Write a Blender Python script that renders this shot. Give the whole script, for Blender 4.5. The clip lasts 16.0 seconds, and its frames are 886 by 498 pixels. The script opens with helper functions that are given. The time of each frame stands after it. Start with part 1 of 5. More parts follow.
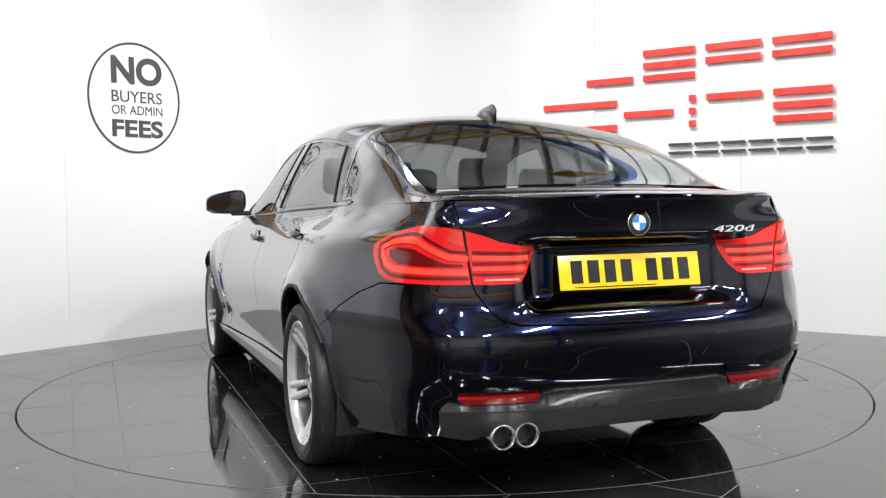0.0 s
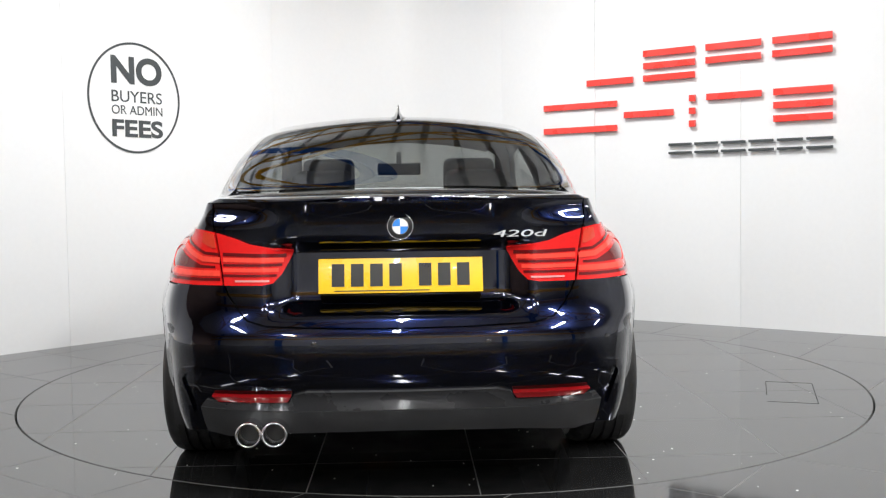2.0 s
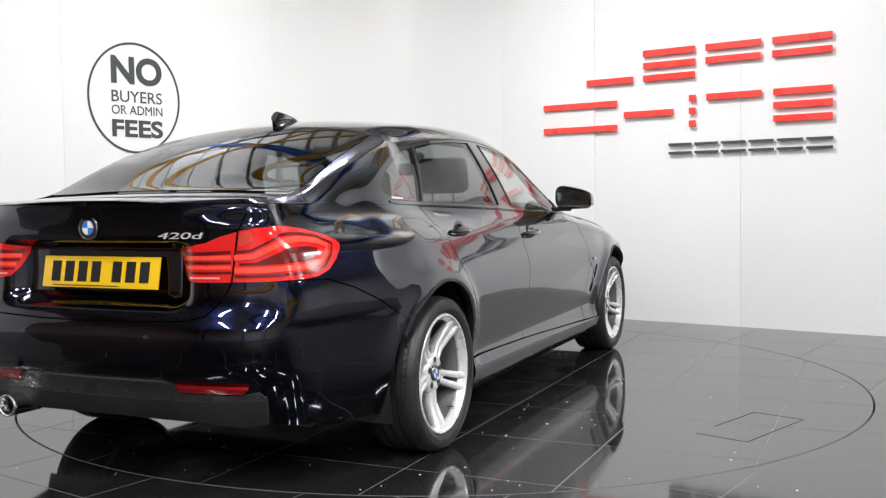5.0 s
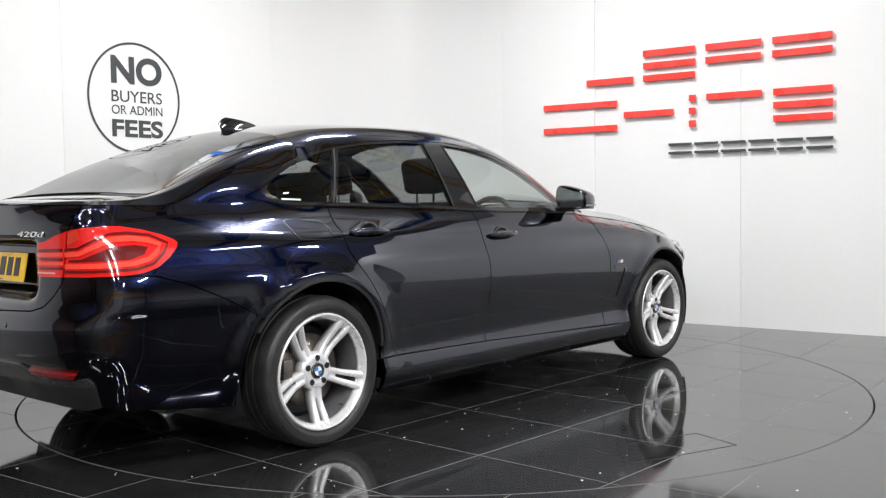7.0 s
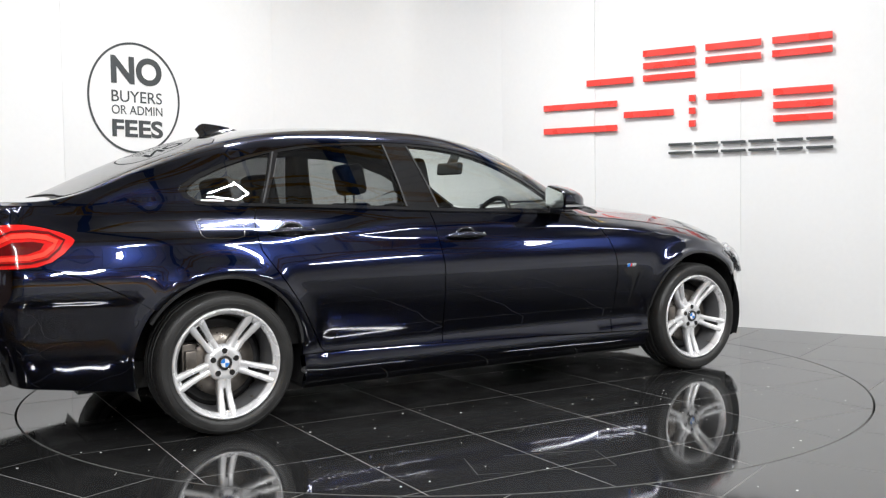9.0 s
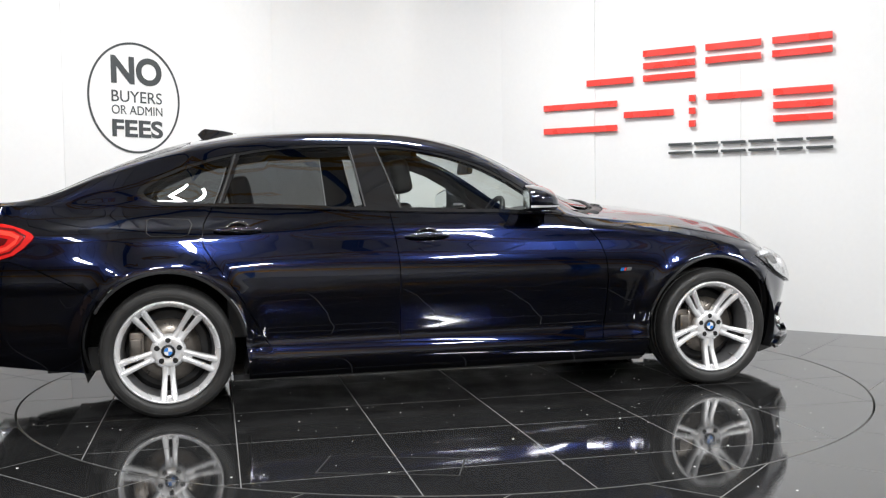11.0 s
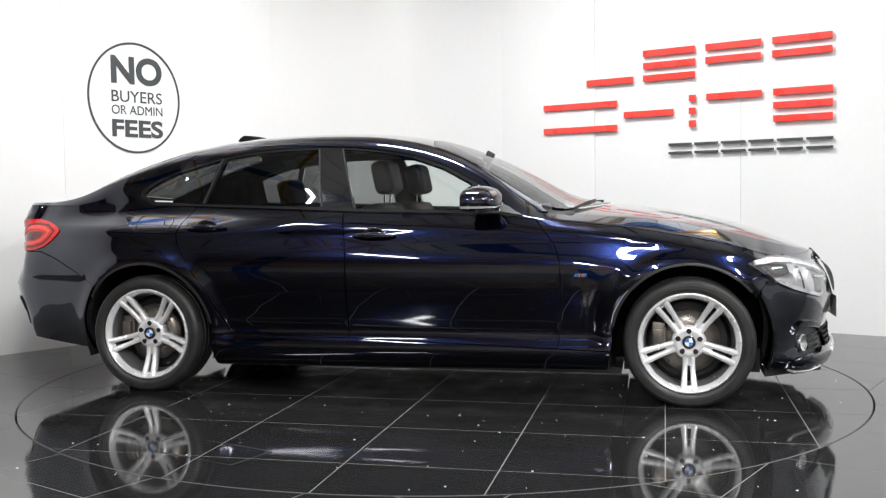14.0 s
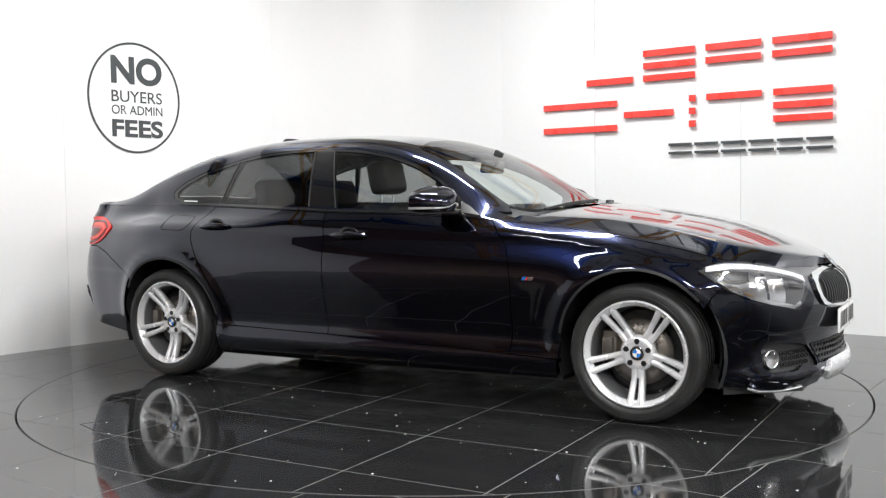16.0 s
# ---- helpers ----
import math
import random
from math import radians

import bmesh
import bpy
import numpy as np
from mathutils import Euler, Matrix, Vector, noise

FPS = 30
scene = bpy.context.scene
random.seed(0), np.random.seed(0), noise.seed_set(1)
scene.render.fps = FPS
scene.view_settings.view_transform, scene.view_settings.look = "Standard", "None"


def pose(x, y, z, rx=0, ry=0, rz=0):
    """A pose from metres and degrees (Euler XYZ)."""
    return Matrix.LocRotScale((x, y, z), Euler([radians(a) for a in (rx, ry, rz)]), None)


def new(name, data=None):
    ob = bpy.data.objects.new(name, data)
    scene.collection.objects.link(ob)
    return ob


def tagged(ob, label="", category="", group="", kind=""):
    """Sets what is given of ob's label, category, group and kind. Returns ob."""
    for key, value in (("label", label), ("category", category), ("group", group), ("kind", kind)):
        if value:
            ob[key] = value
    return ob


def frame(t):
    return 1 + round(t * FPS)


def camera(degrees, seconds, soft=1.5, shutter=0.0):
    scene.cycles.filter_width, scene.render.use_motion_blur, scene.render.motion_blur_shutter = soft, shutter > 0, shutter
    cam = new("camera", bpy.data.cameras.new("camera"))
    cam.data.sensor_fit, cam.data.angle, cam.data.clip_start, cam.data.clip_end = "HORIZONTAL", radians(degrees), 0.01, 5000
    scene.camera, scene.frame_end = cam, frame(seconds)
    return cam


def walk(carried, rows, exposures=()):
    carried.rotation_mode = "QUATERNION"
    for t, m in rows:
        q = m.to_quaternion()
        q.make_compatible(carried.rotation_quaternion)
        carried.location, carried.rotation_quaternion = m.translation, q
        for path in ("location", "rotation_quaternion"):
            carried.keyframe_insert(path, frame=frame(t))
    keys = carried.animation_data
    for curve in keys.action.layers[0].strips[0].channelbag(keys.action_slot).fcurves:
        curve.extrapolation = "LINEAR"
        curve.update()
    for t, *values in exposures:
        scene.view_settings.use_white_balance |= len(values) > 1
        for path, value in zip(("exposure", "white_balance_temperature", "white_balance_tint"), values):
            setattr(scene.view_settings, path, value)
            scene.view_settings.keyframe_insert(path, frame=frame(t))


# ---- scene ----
# The camera stands still on a tripod; the turntable carries the car round.
cam = camera(48.78, 16.0, soft=1.25)
EYE = Vector((0.0, -5.498, 1.0056))
VIEW = Matrix.Translation(EYE) @ pose(0, 0, 0, 90 - 2.915, 0, -0.004) @ pose(0, 0, 0, 0, 0, -0.735)
walk(cam, [(0.0, VIEW), (16.0, VIEW)], exposures=[(0.0, 0.04), (3.0, -0.06), (7.0, -0.10), (9.0, -0.06), (12.5, -0.03), (16.0, 0.04)])

TABLE_R = 2.2305
CAR_AT = (-0.0796, 0.2197)
CAR_STANDS = pose(0, 0.02, 0, 0, 0, 0.5)  # the car stands a little askew on the turntable
CEILING_Z = 4.3


def turn_at(t):
    """The turntable's angle in degrees."""
    return 109.794 - 8.7358 * t + 0.0106 * t * (t - 16)


# ---- light ----
world = bpy.data.worlds.new("hall_air")
scene.world = world
world.use_nodes = True
world.node_tree.nodes["Background"].inputs[0].default_value = (0.75, 0.8, 0.9, 1)
world.node_tree.nodes["Background"].inputs[1].default_value = 0.02
# the first lamp is added to brighten the white corner; none is known there
LAMPS = [(0.0, 0.2, 190), (-3.1, -3.4, 50), (0.0, -5.1, 170), (3.1, -3.4, 180), (6.2, -1.5, 120), (6.6, -4.6, 120),
         (-3.6, -6.6, 80), (0.0, -8.0, 130), (3.6, -6.6, 195), (-2.2, -9.6, 131), (2.2, -9.6, 150)]
BEHIND = [(-3.6, 1.6), (3.4, 2.8), (-3.6, 5.4), (3.6, 5.6)]  # beyond the white walls: fill only, added to brighten the roof mirrored in the glass


def lamp_angle(x, y):
    """The lamps run towards the back of the hall, but for the one added before the corner."""
    return 0 if x == 0 and y > 0 else 90


def tube_light(x, y, watts):
    lamp = bpy.data.lights.new("tube_light", "AREA")
    lamp.shape, lamp.size, lamp.size_y, lamp.energy = "RECTANGLE", 1.45, 0.16, watts
    lamp.color = (0.975, 0.987, 0.99)
    new("tube_light", lamp).matrix_world = pose(x, y, CEILING_Z - 0.33, 0, 0, lamp_angle(x, y))


for lx, ly, watts in LAMPS:
    tube_light(lx, ly, watts)
for lx, ly, watts in [(p[0], p[1], 7) for p in LAMPS] + [(p[0], p[1], 120 if p[0] < 0 else 110) for p in BEHIND]:  # upward fill added to brighten the roof; the tubes themselves shine down
    lamp = bpy.data.lights.new("roof_fill", "AREA")
    lamp.shape, lamp.size, lamp.size_y, lamp.energy = "RECTANGLE", 1.45, 0.16, watts
    lamp.color = (0.975, 0.987, 0.99)
    new("roof_fill", lamp).matrix_world = pose(lx, ly, CEILING_Z - 0.21, 0, 0, lamp_angle(lx, ly)) @ pose(0, 0, 0, 180)


# ---- materials ----
def material(name, color, rough=0.5, metal=0.0, coat=0.0, var=0.12, scale=6.0, bump=0.0, fine=60.0, spec=0.5, rvar=0.08, trans=0.0, ior=1.5):
    m = bpy.data.materials.new(name)
    m.use_nodes = True
    nt = m.node_tree
    b = nt.nodes["Principled BSDF"]
    b.inputs["Base Color"].default_value = (*color, 1)
    b.inputs["Roughness"].default_value = rough
    b.inputs["Metallic"].default_value = metal
    b.inputs["Coat Weight"].default_value = coat
    b.inputs["Coat Roughness"].default_value = 0.015
    b.inputs["Coat IOR"].default_value = 1.68
    b.inputs["Specular IOR Level"].default_value = spec
    b.inputs["Transmission Weight"].default_value = trans
    b.inputs["IOR"].default_value = ior
    tc = nt.nodes.new("ShaderNodeTexCoord")
    n1 = nt.nodes.new("ShaderNodeTexNoise")
    n1.inputs["Scale"].default_value, n1.inputs["Detail"].default_value = scale, 5
    n2 = nt.nodes.new("ShaderNodeTexNoise")
    n2.inputs["Scale"].default_value, n2.inputs["Detail"].default_value = fine, 3
    for n in (n1, n2):
        nt.links.new(tc.outputs["Object"], n.inputs["Vector"])
    add = nt.nodes.new("ShaderNodeMath")
    add.operation = "ADD"
    nt.links.new(n1.outputs["Fac"], add.inputs[0])
    nt.links.new(n2.outputs["Fac"], add.inputs[1])
    if var:
        ramp = nt.nodes.new("ShaderNodeMapRange")
        ramp.inputs["From Min"].default_value, ramp.inputs["From Max"].default_value = 0.6, 1.4
        ramp.inputs["To Min"].default_value, ramp.inputs["To Max"].default_value = 1 - var, 1 + var
        nt.links.new(add.outputs[0], ramp.inputs["Value"])
        mul = nt.nodes.new("ShaderNodeMixRGB")
        mul.blend_type = "MULTIPLY"
        mul.inputs[0].default_value = 1.0
        mul.inputs[1].default_value = (*color, 1)
        nt.links.new(ramp.outputs[0], mul.inputs[2])
        nt.links.new(mul.outputs[0], b.inputs["Base Color"])
    if rvar:
        rr = nt.nodes.new("ShaderNodeMapRange")
        rr.inputs["From Min"].default_value, rr.inputs["From Max"].default_value = 0.3, 0.7
        rr.inputs["To Min"].default_value, rr.inputs["To Max"].default_value = max(0.0, rough - rvar * rough * 4), rough + rvar * rough * 4
        nt.links.new(n1.outputs["Fac"], rr.inputs["Value"])
        nt.links.new(rr.outputs[0], b.inputs["Roughness"])
    if bump:
        bp = nt.nodes.new("ShaderNodeBump")
        bp.inputs["Strength"].default_value, bp.inputs["Distance"].default_value = bump, 0.002
        nt.links.new(n2.outputs["Fac"], bp.inputs["Height"])
        nt.links.new(bp.outputs[0], b.inputs["Normal"])
    return m


def glass(name, color, rough=0.0):
    m = bpy.data.materials.new(name)
    m.use_nodes = True
    nt = m.node_tree
    nt.nodes.remove(nt.nodes["Principled BSDF"])
    out = nt.nodes["Material Output"]
    tr = nt.nodes.new("ShaderNodeBsdfTransparent")
    tr.inputs[0].default_value = (*color, 1)
    gl = nt.nodes.new("ShaderNodeBsdfGlossy")
    gl.inputs["Roughness"].default_value = rough
    lw = nt.nodes.new("ShaderNodeLayerWeight")
    lw.inputs["Blend"].default_value = 0.5
    po = nt.nodes.new("ShaderNodeMath")
    po.operation = "POWER"
    po.inputs[1].default_value = 4.0
    fr = nt.nodes.new("ShaderNodeMath")
    fr.operation = "MULTIPLY_ADD"
    fr.inputs[1].default_value, fr.inputs[2].default_value = 0.90, 0.075
    nt.links.new(lw.outputs["Facing"], po.inputs[0])
    nt.links.new(po.outputs[0], fr.inputs[0])
    mix = nt.nodes.new("ShaderNodeMixShader")
    nt.links.new(fr.outputs[0], mix.inputs[0])
    nt.links.new(tr.outputs[0], mix.inputs[1])
    nt.links.new(gl.outputs[0], mix.inputs[2])
    nt.links.new(mix.outputs[0], out.inputs["Surface"])
    return m


WALL_WHITE = material("wall_white", (0.82, 0.82, 0.82), 0.30, var=0.015, scale=1.2, fine=30, rvar=0.0, spec=0.35)
TILE_BLACK = material("tile_black", (0.015, 0.015, 0.0153), 0.055, var=0.25, scale=3, fine=40, rvar=0.1, ior=1.75)
GROUT = material("grout", (0.15, 0.15, 0.147), 0.8, var=0.3, scale=5)
PIT = material("pit", (0.01, 0.01, 0.01), 0.7)
SIGN_RED = material("sign_red", (0.88, 0.065, 0.05), 0.3, var=0.03)
SIGN_GREY = material("sign_grey", (0.055, 0.062, 0.065), 0.45, var=0.05)
SPECK = material("speck", (0.75, 0.75, 0.72), 0.7)
HALL_DARK = material("hall_dark", (0.60, 0.60, 0.60), 0.7, var=0.3, scale=1.0)
HALL_BRICK = material("hall_brick", (0.40, 0.27, 0.23), 0.8, var=0.3, scale=1.5)
HALL_ROOF = material("hall_roof", (0.70, 0.72, 0.74), 0.7, var=0.15, scale=1.0)
STEEL_BLUE = material("steel_blue", (0.012, 0.085, 0.33), 0.4, var=0.1)
STEEL_YELLOW = material("steel_yellow", (0.58, 0.30, 0.025), 0.45, var=0.15)
LAMP_WHITE = material("lamp_white", (0.8, 0.8, 0.8), 0.4)
PAINT = material("paint_dark_blue", (0.0022, 0.0043, 0.0200), 0.175, metal=1.0, coat=1.0, var=0.10, scale=3, fine=900, rvar=0.03)
BLACK_GLOSS = material("black_gloss", (0.008, 0.008, 0.009), 0.12, coat=0.6, var=0.05)
BLACK_PLASTIC = material("black_plastic", (0.018, 0.018, 0.019), 0.5, bump=0.3, fine=400)
GREY_SATIN = material("grey_satin", (0.055, 0.055, 0.058), 0.28, metal=0.3, coat=0.3, var=0.08)
RUBBER = material("tyre_rubber", (0.017, 0.0168, 0.0165), 0.48, var=0.35, scale=14, bump=0.35, fine=160)
ALLOY = material("silver_alloy", (0.78, 0.78, 0.79), 0.26, metal=0.4, coat=0.6, var=0.05, scale=8)
# the wheels' alloy again, its colour darkened to stand for shade inside the rim
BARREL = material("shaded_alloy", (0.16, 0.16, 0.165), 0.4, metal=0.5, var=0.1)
STEEL = material("brake_steel", (0.20, 0.18, 0.16), 0.35, metal=0.8, var=0.2, scale=12)
CHROME = material("chrome", (0.82, 0.83, 0.84), 0.07, metal=1.0, var=0.02)
GLASS_DARK = glass("tinted_glass", (0.31, 0.32, 0.32))
GLASS_MID = glass("rear_tint_glass", (0.31, 0.32, 0.315))
GLASS_CLEAR = glass("clear_glass", (0.86, 0.90, 0.88))
LENS_RED = material("lens_red", (0.70, 0.012, 0.011), 0.12, coat=0.35, var=0.06, scale=20)
LENS_DEEP = material("lens_deep_red", (0.12, 0.003, 0.004), 0.15, coat=0.35)
LENS_BRIGHT = material("lens_bright_red", (0.94, 0.065, 0.040), 0.15, coat=0.35)
REFLECTOR_RED = material("reflector_red", (0.30, 0.006, 0.008), 0.2, coat=0.8, var=0.05)
LENS_AMBER = material("lens_amber", (0.62, 0.045, 0.02), 0.12, coat=1.0)
LENS_PINK = material("lens_pink", (0.75, 0.30, 0.28), 0.15, coat=1.0)
PLATE_YELLOW = material("plate_yellow", (0.86, 0.52, 0.01), 0.3, coat=0.3, var=0.03)
PLATE_WHITE = material("plate_white", (0.75, 0.75, 0.73), 0.3, coat=0.3)
PLATE_BLACK = material("plate_black", (0.012, 0.012, 0.012), 0.35)
BADGE_BLUE = material("badge_blue", (0.03, 0.22, 0.68), 0.2, coat=0.8)
BADGE_WHITE = material("badge_white", (0.8, 0.8, 0.8), 0.2, coat=0.8)
LEATHER = material("black_leather", (0.009, 0.0085, 0.0085), 0.5, bump=0.4, fine=300, spec=0.2)
TRIM_DARK = material("cabin_trim", (0.015, 0.015, 0.016), 0.6)
HEADLINER = material("headliner", (0.03, 0.03, 0.03), 0.9)
HEADLAMP_GREY = material("headlamp_silver", (0.72, 0.72, 0.73), 0.14, metal=0.95, var=0.06, scale=30)
HEADLAMP_DARK = material("headlamp_dark", (0.05, 0.05, 0.052), 0.22, coat=0.5, var=0.1, scale=20)
LAMP_CLEAR = glass("lamp_cover", (0.96, 0.96, 0.97))


# ---- mesh helpers ----
def mesh_of(name, verts, faces, mat, normals=None, smooth=False):
    me = bpy.data.meshes.new(name)
    me.from_pydata([tuple(map(float, v)) for v in verts], [], [tuple(map(int, f)) for f in faces])
    me.materials.append(mat)
    if smooth or normals is not None:
        me.polygons.foreach_set("use_smooth", [True] * len(me.polygons))
    if normals is not None:
        me.normals_split_custom_set_from_vertices([tuple(map(float, n)) for n in normals])
    me.update()
    return me


def thing(name, data, label, category, group="", kind=""):
    return tagged(new(name, data), label, category, group, kind)


def part(name, data, mat, parent, label=""):
    """One mesh (a bmesh or a mesh) under a thing or part."""
    if isinstance(data, bmesh.types.BMesh):
        me = bpy.data.meshes.new(name)
        data.to_mesh(me)
        data.free()
        me.materials.append(mat)
    else:
        me = data
    ob = new(name, me)
    ob.parent = parent
    if label:
        ob["label"] = label
    return ob


def shade(bm, angle=40):
    for f in bm.faces:
        f.smooth = True
    for e in bm.edges:
        if len(e.link_faces) == 2 and e.calc_face_angle(0) > radians(angle):
            e.smooth = False
    return bm


def box(bm, sx, sy, sz, m=None, bevel=0.0):
    """A block centred at the pose m."""
    ret = bmesh.ops.create_cube(bm, size=1.0, matrix=(m or Matrix()) @ Matrix.Diagonal((sx, sy, sz, 1)))
    if bevel:
        vs = set(ret["verts"])
        bmesh.ops.bevel(bm, geom=[e for e in bm.edges if e.verts[0] in vs and e.verts[1] in vs], offset=bevel, segments=2, profile=0.6, affect="EDGES")
    return bm


def lathe(bm, profile, segments=64, closed=False, m=None):
    """Turns (radius, y) pairs round the y axis."""
    rings = []
    for k in range(segments):
        c, s = math.cos(2 * math.pi * k / segments), math.sin(2 * math.pi * k / segments)
        rings.append([bm.verts.new((m or Matrix()) @ Vector((r * c, y, r * s))) for r, y in profile])
    n = len(profile)
    for k in range(segments):
        a, b = rings[k], rings[(k + 1) % segments]
        for i in range(n if closed else n - 1):
            j = (i + 1) % n
            bm.faces.new((a[i], a[j], b[j], b[i]))
    return bm


def slab(bm, pts, z0, z1):
    """A prism over a flat outline."""
    lo = [bm.verts.new((x, y, z0)) for x, y in pts]
    hi = [bm.verts.new((x, y, z1)) for x, y in pts]
    bm.faces.new(hi)
    bm.faces.new(lo[::-1])
    for i in range(len(pts)):
        j = (i + 1) % len(pts)
        bm.faces.new((lo[i], lo[j], hi[j], hi[i]))
    return bm


# ---- the two walls, with a rounded corner between them ----
DR, DL = Vector((0.811, -0.585, 0)).normalized(), Vector((0.643, 0.766, 0)).normalized()
SEAM_R, SEAM_L = Vector((1.277, 2.654, 0)), Vector((-2.646, 1.381, 0))
WALL_H, WALL_T = 3.1, 0.12
NR, NL = Vector((DR.y, -DR.x, 0)), Vector((DL.y, -DL.x, 0))  # towards the room


def wall_panel(name, a, b, z0, z1, thick, label, proud=0.0):
    d = b - a
    n = Vector((d.y, -d.x, 0)).normalized()
    bm = bmesh.new()
    mid = (a + b) / 2 - n * (thick / 2 - proud)
    box(bm, d.length - 0.0015, thick, z1 - z0, Matrix.Translation((mid.x, mid.y, (z0 + z1) / 2)) @ Matrix.Rotation(math.atan2(d.y, d.x), 4, "Z"), 0.001)
    return tagged(part(name, shade(bm), WALL_WHITE, None), label, "wall", "", "structure")


wall_panel("wall_left", SEAM_L - DL * 6.4, SEAM_L, 0, WALL_H, WALL_T, "glossy white wall panel beside the turntable")
wall_panel("wall_left_middle", SEAM_L, SEAM_L + DL * 1.9, 0, WALL_H, WALL_T, "glossy white wall panel with the round sign")
wall_panel("wall_right", SEAM_R, SEAM_R + DR * 1.221, 0, WALL_H, WALL_T, "glossy white wall panel behind the red letter shapes")
wall_panel("wall_right_end", SEAM_R + DR * 1.221, SEAM_R + DR * 5.2, 0, WALL_H, WALL_T, "glossy white wall panel behind the red letter shapes")
wall_panel("wall_right_middle", SEAM_R - DR * 0.9, SEAM_R, 0.155, WALL_H, 0.14, "raised white wall panel above a low plinth", 0.012)
wall_panel("plinth", SEAM_R - DR * 0.9, SEAM_R, 0, 0.15, WALL_T, "low white plinth under the raised wall panel", -0.004)


def corner_wall():
    p0, p2 = SEAM_L + DL * 1.9, SEAM_R - DR * 0.9
    p1 = Vector((-0.50, 3.936, 0))
    n = 28
    pts = []
    for i in range(n + 1):
        t = i / n
        p = p0 * (1 - t) ** 2 + p1 * 2 * t * (1 - t) + p2 * t * t
        d = ((p1 - p0) * (1 - t) + (p2 - p1) * t).normalized()
        pts.append((p, Vector((-d.y, d.x, 0))))
    bm = bmesh.new()
    rows = [[bm.verts.new(p + o * k + Vector((0, 0, z))) for p, o in pts] for k, z in ((0, 0), (0, WALL_H), (WALL_T, WALL_H), (WALL_T, 0))]
    for r in range(4):
        a, b = rows[r], rows[(r + 1) % 4]
        for i in range(n):
            bm.faces.new((a[i], a[i + 1], b[i + 1], b[i]))
    bmesh.ops.recalc_face_normals(bm, faces=bm.faces)
    tagged(part("wall_corner", shade(bm), WALL_WHITE, None), "seamless rounded white wall corner behind the car", "wall", "", "structure")


corner_wall()

# ---- the hall around: roof, dark far walls, steelwork ----


ASKEW = pose(0, -1, 0, 0, 0, 36)


